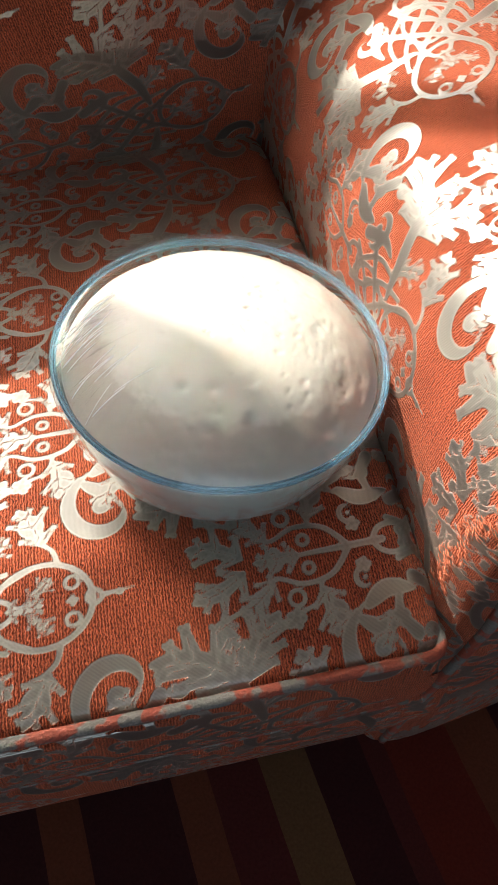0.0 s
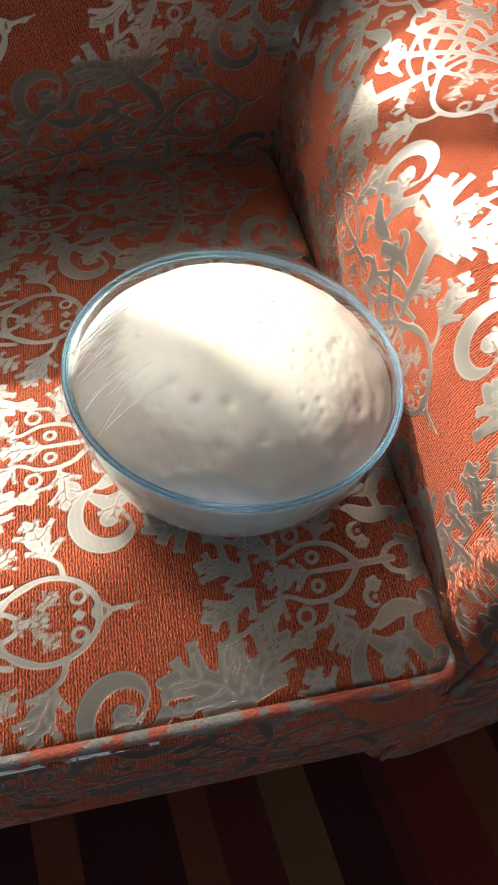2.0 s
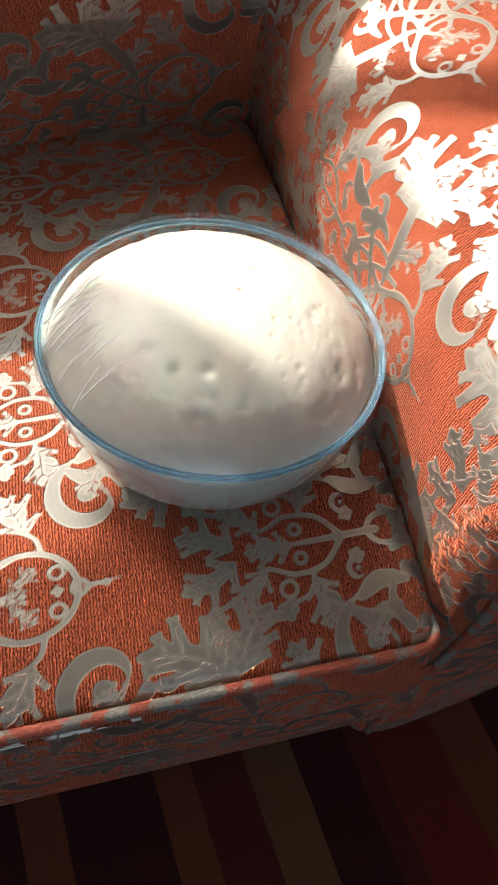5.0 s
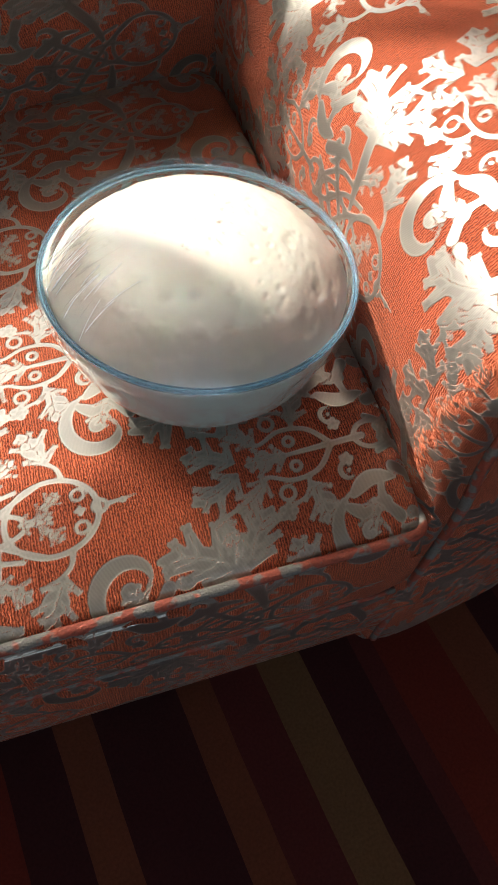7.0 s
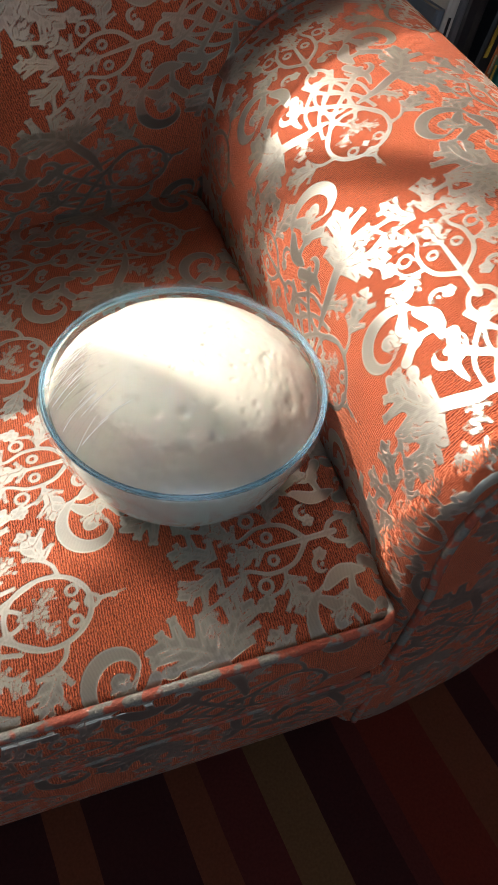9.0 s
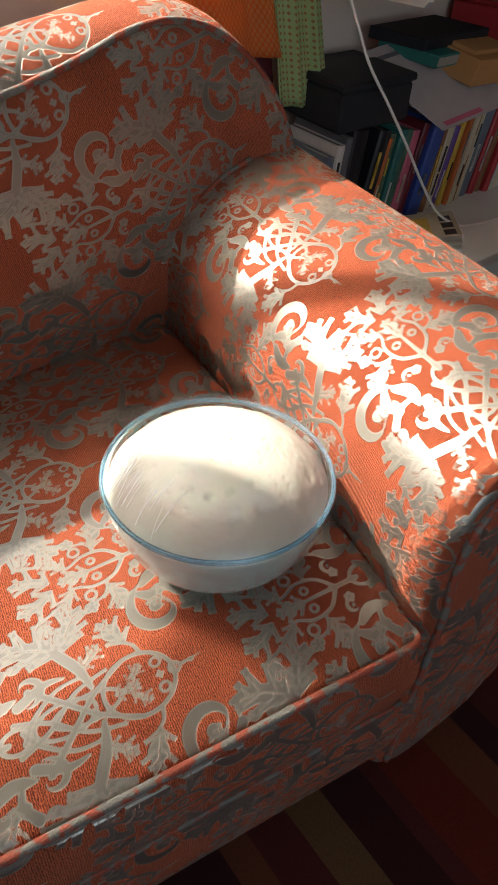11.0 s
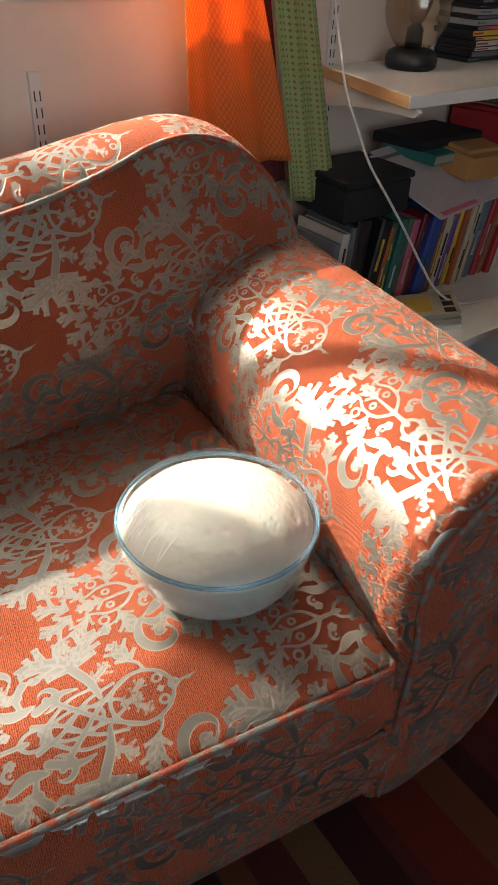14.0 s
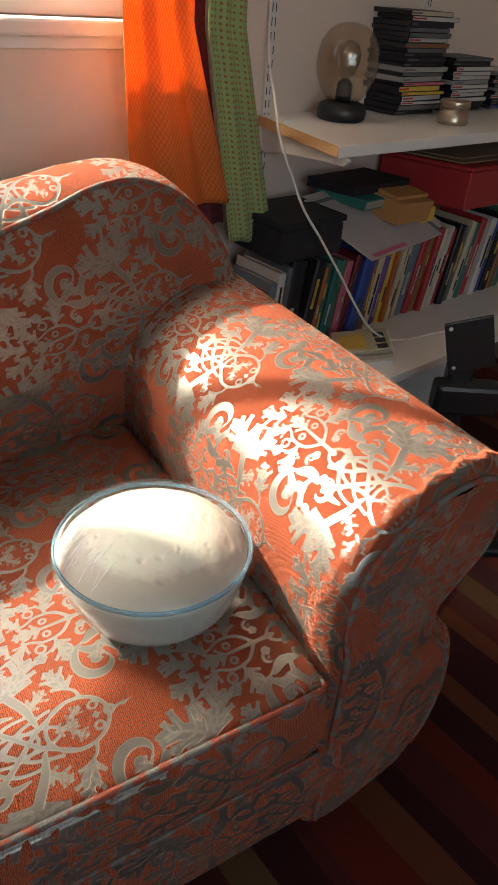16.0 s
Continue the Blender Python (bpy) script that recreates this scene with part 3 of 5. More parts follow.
wall_north = tagged(new("wall_north"), "pale warm plaster wall with a window over the sofa", "wall", kind="structure")
wall_block("wall_below", -3.4, 1.9, -0.05, SILL_Z, parent=wall_north)
wall_block("wall_above", -3.4, 1.9, HEAD_Z, 2.5, parent=wall_north)
wall_block("wall_left", -3.4, WIN_L, SILL_Z, HEAD_Z, parent=wall_north)
wall_block("wall_right", WIN_R, 1.9, SILL_Z, HEAD_Z, parent=wall_north)
tagged(wall_block("wall_east", 1.9, 2.0, -0.05, 2.5, n0=-0.12, n1=3.9), "plain pale plaster wall", "wall", kind="structure")
# unseen wall; its opening is made for the added fill light
wall_south = tagged(new("wall_south"), "plain pale plaster wall with an opening made for the fill light", "wall", kind="structure")
for u0, u1, z0, z1 in ((-3.5, 2.0, -0.05, 0.85), (-3.5, 2.0, 2.3, 2.5), (-3.5, -3.3, 0.85, 2.3), (-1.0, 2.0, 0.85, 2.3)):
    wall_block("wall_piece", u0, u1, z0, z1, 3.9, 4.0, wall_south)
tagged(wall_block("wall_west", -3.5, -3.4, -0.05, 2.5, n0=-0.12, n1=3.9), "plain pale plaster wall", "wall", kind="structure")
tagged(wall_block("ceiling", -3.5, 2.0, 2.5, 2.6, n0=-0.12, n1=4.0, material=CEILING_PAINT), "plain white ceiling", "ceiling", kind="structure")

# window: frame, two upright bars, sill
window = tagged(new("window_1"), "white painted window with upright bars and a deep sill", "window", kind="structure")
for name, u0, u1, z0, z1 in (("window_frame", WIN_L, WIN_R, SILL_Z, SILL_Z + 0.05), ("window_frame", WIN_L, WIN_R, HEAD_Z - 0.05, HEAD_Z),
                             ("window_frame", WIN_L, WIN_L + 0.05, SILL_Z + 0.05, HEAD_Z - 0.05), ("window_frame", WIN_R - 0.05, WIN_R, SILL_Z + 0.05, HEAD_Z - 0.05)):
    wall_block(name, u0, u1, z0, z1, -0.09, -0.04, window, WHITE_PAINT, 0.003)
BARS = (-1.152,)
for u in BARS:
    wall_block("window_bar", u - 0.018, u + 0.018, SILL_Z + 0.05, HEAD_Z - 0.05, -0.085, -0.045, window, WHITE_PAINT, 0.003)
edges = [WIN_L + 0.05] + [b for u in BARS for b in (u - 0.022, u + 0.022)] + [WIN_R - 0.05]
for u0, u1 in zip(edges[::2], edges[1::2]):
    pane = wall_block("pane", u0, u1, SILL_Z + 0.05, HEAD_Z - 0.05, -0.067, -0.063, window, PANE)
    pane.visible_shadow = False
wall_block("window_sill", WIN_L - 0.05, WIN_R + 0.05, SILL_Z - 0.03, SILL_Z, -0.04, 0.045, window, WHITE_PAINT, 0.006)
wall_block("sill_apron", WIN_L - 0.04, WIN_R + 0.04, SILL_Z - 0.054, SILL_Z - 0.03, 0.0, 0.012, window, WHITE_PAINT, 0.002)
# unseen net added out of view to cast shade on dough and seat
SHADE_NET = plain("shade_net", (0.74, 0.70, 0.62), 0.9, noise_scale=300, vary=0.05, bump=0.2)
_t = SHADE_NET.node_tree
_clear = _t.nodes.new("ShaderNodeBsdfTransparent")
_mix = _t.nodes.new("ShaderNodeMixShader")
_mix.inputs[0].default_value = 0.12         # share of the sun let through the added net
_t.links.new(_t.nodes["Principled BSDF"].outputs[0], _mix.inputs[1])
_t.links.new(_clear.outputs[0], _mix.inputs[2])
_t.links.new(_mix.outputs[0], _t.nodes["Material Output"].inputs[0])
# thinner piece added to soften the shade on the seat's left
THIN_SHADE_NET = SHADE_NET.copy()
THIN_SHADE_NET.name = "thin_shade_net"
THIN_SHADE_NET.node_tree.nodes["Mix Shader"].inputs[0].default_value = 0.55
blind = tagged(new("shade_caster"), "unseen net added in the window to shade the dough and seat", "blind")
wall_block("caster_cloth", -1.575, -1.452, 1.43, HEAD_Z - 0.02, -0.030, -0.026, blind, SHADE_NET)
wall_block("caster_cloth", WIN_L + 0.02, -1.575, 1.45, HEAD_Z - 0.02, -0.030, -0.026, blind, THIN_SHADE_NET)
wall_block("caster_rail", -1.575, -1.452, 1.42, 1.435, -0.034, -0.022, blind, WHITE_PAINT, 0.003)
# unseen ground; its grey is set for the sunlight it bounces onto the ceiling
ground = tagged(block("ground", (-60, -60, -1.2), (60, 80, -1.0), plain("bounce_ground", (0.24, 0.23, 0.21), 0.9, noise_scale=2, vary=0.2)), "unseen grey ground outside that bounces sunlight through the window", "ground", kind="structure")

# ---- sofa ----
sofa = tagged(new("sofa"), "rolled-arm sofa in orange-red damask with silver-grey leaves", "sofa")
LEFT = -1.05


def front_y(x):
    return -0.010 - 0.131 * (x - 0.025)


def arm_x(y):
    return 0.035 + 0.150 * y


def back_y(x):
    return 0.683 + 0.03 * x


# seat cushion: a section from the lower front seam over the piped edge to the back
nu, nv = 520, 420
SEAT = smooth_line([(0.055, 0.290), (0.016, 0.300), (0.002, 0.335), (-0.004, 0.385), (0.0, 0.430), (0.010, 0.452), (0.035, 0.463), (0.12, 0.473),
                    (0.30, 0.474), (0.50, 0.470), (0.66, 0.462), (0.72, 0.44)], nv)
length = np.concatenate([[0], np.cumsum(np.linalg.norm(np.diff(SEAT, axis=0), axis=1))])
s = np.linspace(0, 1, nu)
X = np.empty((nv, nu)); Y = X.copy(); Z = X.copy(); U = X.copy(); V = X.copy()
for r, (d, z) in enumerate(SEAT):
    right = arm_x(max(d, 0)) - 0.003
    x = LEFT + (right - LEFT) * s
    edge = np.minimum((right - x) / 0.03, 1.0)                      # the end next to the arm rounds off
    fall = 0.022 * (1 - np.sqrt(np.clip(1 - (1 - edge) ** 2, 0, 1)))
    frac = 1 - d / 0.72
    X[r], Y[r], Z[r] = x, d + front_y(x) * max(frac, 0) + (back_y(x) - 0.683) * (1 - max(frac, 0)), z - fall * (1 if z > 0.42 else 0.3)
    Z[r] += 0.0025 * np.sin(9 * x + 1) * (z > 0.44)
    U[r], V[r] = x - 0.16 * (d - 0.100), length[r]
corner = np.clip((X - (0.036 - 0.035)) / 0.035, 0, 1) ** 2 * np.clip(1 - np.abs(Y) / 0.05, 0, 1)
Y += 0.008 * corner
TIP_V = float(np.interp(0.100, SEAT[60:, 0], length[60:]))
cloth("seat_cushion", X, Y, Z, U, V, sofa, "loose seat cushion with piped edges", shift=(0.36 + 0.183, 0.081 - TIP_V))

# piping along the cushion's front edge and back along the arm
line = [(x, front_y(x) + 0.005, 0.455) for x in np.linspace(LEFT, 0.006, 60)]
line += [(0.020, -0.002, 0.453), (0.029, 0.008, 0.449), (0.032, 0.030, 0.447)] + [(arm_x(y) - 0.006, y, 0.447) for y in np.linspace(0.08, 0.66, 24)]
plain_figure(part("seat_piping", tube(bmesh.new(), smooth_line(line, 220), 0.0048), PIPING, sofa))

# front rail under the cushion
nr = 160
RAIL = smooth_line([(0.030, 0.10), (0.024, 0.12), (0.014, 0.18), (0.010, 0.25), (0.016, 0.295), (0.05, 0.31)], nr)
xs = np.linspace(LEFT, 0.085, 420)
X = np.repeat(xs[None, :], nr, 0); Y = RAIL[:, :1] + front_y(xs)[None, :]; Z = np.repeat(RAIL[:, 1:], 420, 1)
lr = np.concatenate([[0], np.cumsum(np.linalg.norm(np.diff(RAIL, axis=0), axis=1))])
cloth("front_rail", X, Y, Z, X, np.repeat(lr[:, None], 420, 1), sofa, shift=(0.02, -0.18))
plain_figure(part("rail_piping", tube(bmesh.new(), [(x, front_y(x) + 0.012, 0.298) for x in np.linspace(LEFT, 0.04, 50)], 0.004), PIPING, sofa))

# arm: a scrolled section, swept along the seat's side, with its front edge rounded into the panel
ARM = [(0.002, 0.10), (0.0, 0.30), (0.0, 0.45), (-0.010, 0.52), (-0.012, 0.575), (-0.003, 0.618), (0.026, 0.660), (0.072, 0.692), (0.135, 0.712), (0.205, 0.716),
       (0.272, 0.700), (0.322, 0.655), (0.338, 0.590), (0.318, 0.525), (0.262, 0.478), (0.226, 0.452), (0.240, 0.420), (0.290, 0.360), (0.318, 0.290), (0.322, 0.210),
       (0.300, 0.130), (0.262, 0.085)]
na = 560
sec = smooth_line(ARM, na)
tang = np.gradient(sec, axis=0)
tang /= np.linalg.norm(tang, axis=1)[:, None]
inward = np.stack([tang[:, 1], -tang[:, 0]], 1)                     # to the right of the way round: into the arm
la = np.concatenate([[0], np.cumsum(np.linalg.norm(np.diff(sec, axis=0), axis=1))])


EDGE_IN = 0.028
top_j = int(np.argmax(sec[:, 1]))
# depth of the rounded front edge: soft low down on the inner side, crisp over the top
EDGE_Y = np.where(np.arange(na) < top_j, np.interp(sec[:, 1], [0.50, 0.56, 0.62, 0.68, 0.71], [0.050, 0.044, 0.032, 0.022, 0.018]), 0.018)
EDGE_STEPS, ARM_STEPS = 14, 410


def build_arm(parent, mirror=0.0):
    turns = np.linspace(0, math.pi / 2, EDGE_STEPS)
    nrow = EDGE_STEPS + ARM_STEPS
    X = np.empty((nrow, na)); Y = X.copy(); Z = X.copy(); U = X.copy(); V = X.copy()
    for r in range(nrow):
        if r < EDGE_STEPS:
            y = 0.002 + EDGE_Y * (1 - math.cos(turns[r]))
            d = EDGE_IN * (1 - math.sin(turns[r]))
        else:
            y = 0.002 + EDGE_Y + (0.978 - EDGE_Y) * (r - EDGE_STEPS + 1) / ARM_STEPS
            d = 0.0
        p = sec + inward * d
        X[r], Y[r], Z[r] = arm_x(y) + p[:, 0], y, p[:, 1]
        U[r], V[r] = -(y - d) / 0.935, la
    if mirror:
        X = mirror - X
    cloth("arm", X, Y, Z, U, V, parent, "rolled arm with a worn frayed front edge", flip=not mirror, shift=(0.36 + 0.134 / 0.935, 0.081 - 0.470))
    # front panel inside the rounded edge
    out = sec + inward * EDGE_IN
    # the panel is filled across, from the inner side of its outline to the outer one
    half = int(np.argmax(out[:, 1]))
    a = out[:half]
    b = out[half:][::-1]
    heights = np.linspace(0, 1, 260)
    zz = 0.104 + (out[:, 1].max() - 0.001 - 0.104) * heights
    order = np.argsort(a[:, 1])
    xa = np.interp(zz, a[order, 1], a[order, 0])
    xb = np.interp(zz, b[np.argsort(b[:, 1]), 1], b[np.argsort(b[:, 1]), 0])
    q = np.linspace(0, 1, 120)
    PX = xa[:, None] * (1 - q) + xb[:, None] * q
    PZ = np.repeat(zz[:, None], 120, 1)
    PY = 0.002 - 0.010 * np.sqrt(np.clip(1 - (2 * q - 1) ** 4, 0, 1))[None, :] * np.ones((260, 1))
    WX = arm_x(0.0) + PX
    if mirror:
        WX = mirror - WX
    cloth("arm_panel", WX, PY, PZ, PX, PZ, parent, "scroll-shaped front panel in shade", flip=bool(mirror), shift=(0.13, 0.05))
    pipe = [((mirror - (arm_x(0) + x)) if mirror else arm_x(0) + x, 0.001, z) for x, z in out[(out[:, 1] > 0.105)]][::6]
    plain_figure(part("arm_piping", tube(bmesh.new(), pipe, 0.0055), PIPING, parent))


build_arm(sofa)
fray_rng = random.Random(12)
bm = bmesh.new()
for k in range(1300):
    j = int(np.interp(fray_rng.random(), [0, 0.12, 1], [115, 160, 330]))
    y = 0.002 + EDGE_Y[j] * fray_rng.uniform(0.75, 1.12) + 0.004 * math.sin(j * 0.31)
    base = Vector((arm_x(y) + sec[j, 0] - 0.0004 * inward[j, 0], y, sec[j, 1] - 0.0004 * inward[j, 1]))
    out = Vector((-inward[j, 0], 0, -inward[j, 1]))
    tan = Vector((tang[j, 0], 0, tang[j, 1]))
    reach = fray_rng.uniform(0.003, 0.010)
    way = (Vector((0, -1, 0)) * fray_rng.uniform(0.7, 1.3) + out * fray_rng.uniform(0.05, 0.55) + tan * fray_rng.uniform(-0.8, 0.6)).normalized()
    tube(bm, [base, base + way * reach * 0.5 + out * 0.0006, base + way * reach - out * fray_rng.uniform(0, 0.002)], 0.0003, 3)
fray = part("frayed_threads", bm, THREAD, sofa, "loose orange threads along the worn edge")
tagged(fray, kind="stuff")
build_arm(sofa, mirror=LEFT + 0.035)

# back: a thick slab with a rounded shoulder, piped front edge and a boxed border
nb, mb = 640, 300


def top_z(x):
    """Height of the back's piped front edge: low along the seat, rising to a rounded shoulder."""
    return np.interp(x, CREST[:, 0], CREST[:, 1])


CREST = smooth_line([(-1.2, 0.795), (-0.6, 0.797), (-0.35, 0.808), (-0.157, 0.833), (-0.07, 0.848), (0.023, 0.872), (0.10, 0.896), (0.168, 0.903), (0.227, 0.891), (0.273, 0.867),
                     (0.322, 0.824), (0.357, 0.772), (0.380, 0.715), (0.392, 0.665)], 400)
TH = np.linspace(0, 1, nb)
bx = np.where(TH < 0.7, LEFT - 0.1 + (0.13 - LEFT + 0.1) * TH / 0.7, 0.13 + 0.262 * np.sin((np.clip(TH, 0.7, 1) - 0.7) / 0.3 * math.pi / 2))
bt = top_z(bx)
h = np.linspace(0, 1, mb)[:, None]
X = np.repeat(bx[None, :], mb, 0)
Z = 0.36 + (bt[None, :] - 0.36) * h


def face_y(x, z, top):
    e = np.clip((top - z) / 0.05, 0, 1)
    return 0.03 * x + np.interp(z, [0.36, 0.46, 0.52, 0.60, 0.70, 0.80, 0.90], [0.700, 0.684, 0.668, 0.655, 0.660, 0.678, 0.700]) + 0.016 * (1 - np.sqrt(np.clip(1 - (1 - e) ** 2, 0, 1)))


Y = face_y(X, Z, bt[None, :])
cloth("backrest", X, Y, Z, 0.885 * (X - 0.283) + 0.243 * (Z - 0.737), -0.211 * (X - 0.283) + 0.990 * (Z - 0.737), sofa, "upright back with a rounded shoulder", shift=(0.36, 0.081))
rim = np.stack([bx, face_y(bx, bt, bt), bt], 1)
# border strip from the front edge to the rear
nbord = 90
dep = np.linspace(0, 1, nbord)[:, None]
lx = np.concatenate([[0], np.cumsum(np.linalg.norm(np.diff(rim[:, [0, 2]], axis=0), axis=1))])
nrm = np.stack([np.gradient(rim[:, 2]), -np.gradient(rim[:, 0])], 1)
nrm = -nrm / np.linalg.norm(nrm, axis=1)[:, None]
BULGE = np.interp(bx, [-0.15, 0.0, 0.12, 0.4], [0.056, 0.044, 0.024, 0.026])[None, :] * np.sin(np.pi * np.clip(dep, 0, 1)) ** 0.8
X = rim[None, :, 0] + nrm[None, :, 0] * BULGE
Z = rim[None, :, 2] + nrm[None, :, 1] * BULGE - 0.02 * dep ** 2
Y = rim[None, :, 1] + 0.17 * dep
cloth("back_border", X, Y, Z, np.repeat(lx[None, :], nbord, 0), 0.18 * np.repeat(dep, nb, 1), sofa, "boxed border along the top in full sun", shift=(0.1, 0.2))
plain_figure(part("back_piping", tube(bmesh.new(), rim[::5] + np.array([0, -0.002, 0.002]), 0.0055), PIPING, sofa))
rear = bmesh.new()
cols = [[rear.verts.new((x, y, z)) for x, y, z in ((bx[i], Y[-1, i], 0.10), (X[-1, i], Y[-1, i], Z[-1, i]))] for i in range(0, nb, 8)]
for a, b in zip(cols, cols[1:]):
    rear.faces.new((a[0], b[0], b[1], a[1]))
plain_figure(part("back_rear", rear, DAMASK, sofa))
seam = smooth_line([(0.142, 0.680, 0.462), (0.133, 0.664, 0.52), (0.130, 0.656, 0.575), (0.139, 0.653, 0.618), (0.168, 0.656, 0.662), (0.216, 0.662, 0.696), (0.28, 0.668, 0.716)], 50)
plain_figure(part("side_seam", tube(bmesh.new(), seam, 0.0045), PIPING, sofa))
DARK_WOOD = plain("dark_wood", (0.06, 0.03, 0.018), 0.4)
for x, y in ((-0.95, 0.10), (0.16, 0.10), (-0.95, 0.75), (0.25, 0.75)):
    part("foot", lathe(bmesh.new(), [(0, 0), (0.022, 0), (0.026, 0.05), (0.03, 0.11), (0, 0.11)], 16, Matrix.Translation((x, y, 0))), DARK_WOOD, sofa)

# ---- bowl of dough ----
def torus_ring(radius, height, tube):
    """A round bead turned about the upright axis."""
    loop = [(radius + tube * math.cos(2 * math.pi * k / 12), height + tube * math.sin(2 * math.pi * k / 12)) for k in range(13)]
    return lathe(bmesh.new(), loop, 120)


BOWL = Vector((-0.081, 0.239, 0.4705))
RIM_R, RIM_H = 0.129, 0.103
bowl = tagged(new("mixing_bowl"), "clear glass mixing bowl full of risen dough on the seat", "bowl")
bowl.location = BOWL
OUTER = smooth_line([(0.0, 0.0), (0.074, 0.0), (0.089, 0.005), (0.111, 0.032), (0.1228, 0.066), (0.1278, 0.094), (0.1285, 0.099)], 28)
INNER = smooth_line([(0.1245, 0.1005), (0.1228, 0.093), (0.1186, 0.067), (0.1068, 0.035), (0.0860, 0.011), (0.072, 0.006), (0.0, 0.006)], 28)
glass = part("bowl_body", lathe(bmesh.new(), [tuple(p) for p in OUTER] + [(0.1290, 0.102), (0.1270, 0.1035)] + [tuple(p) for p in INNER], 96), GLASS, bowl, "clear glass with a bluish rim")
glass.visible_shadow = False
rim = part("rim", torus_ring(0.1282, 0.1040, 0.0026), RIM_GLASS, bowl, "thick bluish glass rim")
rim.visible_shadow = False
dough = tagged(new("bread_dough", bpy.data.meshes.new("bread_dough")), "pale risen bread dough with pits and bubbles in the bowl", "dough")
bm = bmesh.new()
prof = [(0.0, 0.0055)] + [(r + 0.0008, z - 0.0006) for r, z in INNER[::-1][2:27]]
top0 = prof[-1]
for k in range(1, 91):
    r = top0[0] * (1 - k / 90)
    prof.append((r, top0[1] + 0.0525 * (1 - (r / top0[0]) ** 2.3) ** 0.84))
lathe(bm, prof, 220)
rng = random.Random(4)
pits = [(rng.uniform(-0.09, 0.09), rng.uniform(-0.09, 0.09), rng.uniform(0.0010, 0.0022), rng.uniform(0.0006, 0.0016)) for _ in range(120)]
pits += [(rng.gauss(0.058, 0.022), rng.gauss(-0.022, 0.030), rng.uniform(0.0009, 0.0018), rng.uniform(0.0004, 0.0011)) for _ in range(110)]
pits += [(-0.028, -0.058, 0.0042, 0.0030), (-0.048, -0.050, 0.0042, 0.0032), (-0.032, -0.075, 0.003, 0.002), (-0.041, -0.083, 0.0035, 0.0028), (-0.060, -0.030, 0.004, 0.002), (-0.010, -0.086, 0.004, 0.0028), (0.062, -0.028, 0.004, 0.0014), (0.070, -0.020, 0.003, 0.0014)]
for v in bm.verts:
    if v.co.z > 0.085:
        n = noise.noise(v.co * 22) * 0.0012 + noise.noise(v.co * 60) * 0.0004
        rough_edge = max(0.0, math.hypot(v.co.x, v.co.y) - 0.085) / 0.03
        n += rough_edge * (noise.noise(v.co * 130) * 0.0010 + noise.noise(v.co * 45) * 0.0012)
        for px, py, pr, pd in pits:
            d2 = ((v.co.x - px) ** 2 + (v.co.y - py) ** 2) / (pr * pr)
            if d2 < 6:
                n -= pd * math.exp(-d2)
        v.co.z += n
bm.to_mesh(dough.data)
bm.free()
dough.data.materials.append(DOUGH)
dough.data.polygons.foreach_set("use_smooth", [True] * len(dough.data.polygons))
dough.location = BOWL
film = tagged(new("cling_film"), "clear cling film stretched over the dough and rim", "cling film")
film.location = BOWL
top_line = [(0.0, 0.1570)]
for k in range(1, 40):
    r = 0.1305 * k / 39
    top_line.append((r, 0.1050 + 0.0520 * max(0.0, 1 - (r / 0.1305) ** 2.4) ** 0.80))
top_line.append((0.1320, 0.103))
skirt_line = [(0.1320, 0.103), (0.1326, 0.098), (0.1300, 0.085), (0.1260, 0.073), (0.1225, 0.062), (0.1200, 0.055)]
for name, line, label in (("stretched_top", top_line, ""), ("gathered_skirt", skirt_line, "loose crinkled edge below the rim")):
    bm = lathe(bmesh.new(), line, 260)
    for v in bm.verts:
        a, r = math.atan2(v.co.y, v.co.x), math.hypot(v.co.x, v.co.y)
        if v.co.z < 0.102:
            k = (0.103 - v.co.z) / 0.04
            g = 1 + 0.018 * k * math.sin(11 * a) + 0.03 * k * noise.noise(Vector((math.cos(a) * 9, math.sin(a) * 9, v.co.z * 60)))
            v.co.x, v.co.y = v.co.x * g, v.co.y * g
            v.co.z += 0.008 * k * math.sin(5 * a + 1)
        elif r > 0.06:
            pull = max(0.0, math.cos(a - 3.35)) ** 3 + 0.12
            v.co.z += 0.0050 * pull * (r - 0.06) / 0.07 * (1 - max(0.0, (r - 0.115) / 0.017)) * (1.6 * (1 - abs(math.sin(37 * a + 3 * math.sin(7 * a) + 20 * r))) ** 4 + 0.7 * math.sin(71 * a + 2 * math.sin(11 * a)))
    part(name, bm, FILM, film, label)


# white strips on the film's window side, standing for glints along its creases
CREASE_GLINT = plain("film_crease_glint", (0.85, 0.87, 0.88), 0.22, vary=0.03, bump=0.0)
CREASE_GLINT.node_tree.nodes["Principled BSDF"].inputs["Alpha"].default_value = 0.9
crease_rng = random.Random(31)
for k in range(32):
    a = radians(crease_rng.uniform(158, 204))
    r = crease_rng.uniform(0.100, 0.127)
    way = radians(crease_rng.uniform(4, 30))
    length = crease_rng.uniform(0.010, 0.030)
    pts = []
    for q in np.linspace(0, 1, 9):
        x, y = r * math.cos(a) + q * length * math.cos(way), r * math.sin(a) + q * length * math.sin(way) + 0.0004 * math.sin(3 * q)
        d = math.hypot(x, y)
        if d < 0.1285:
            pts.append((x, y, 0.1056 + 0.0520 * max(0.0, 1 - (d / 0.1305) ** 2.4) ** 0.80))
    if len(pts) > 3:
        part("crease", tube(bmesh.new(), pts, crease_rng.uniform(0.0002, 0.0005), 5), CREASE_GLINT, film).visible_shadow = False


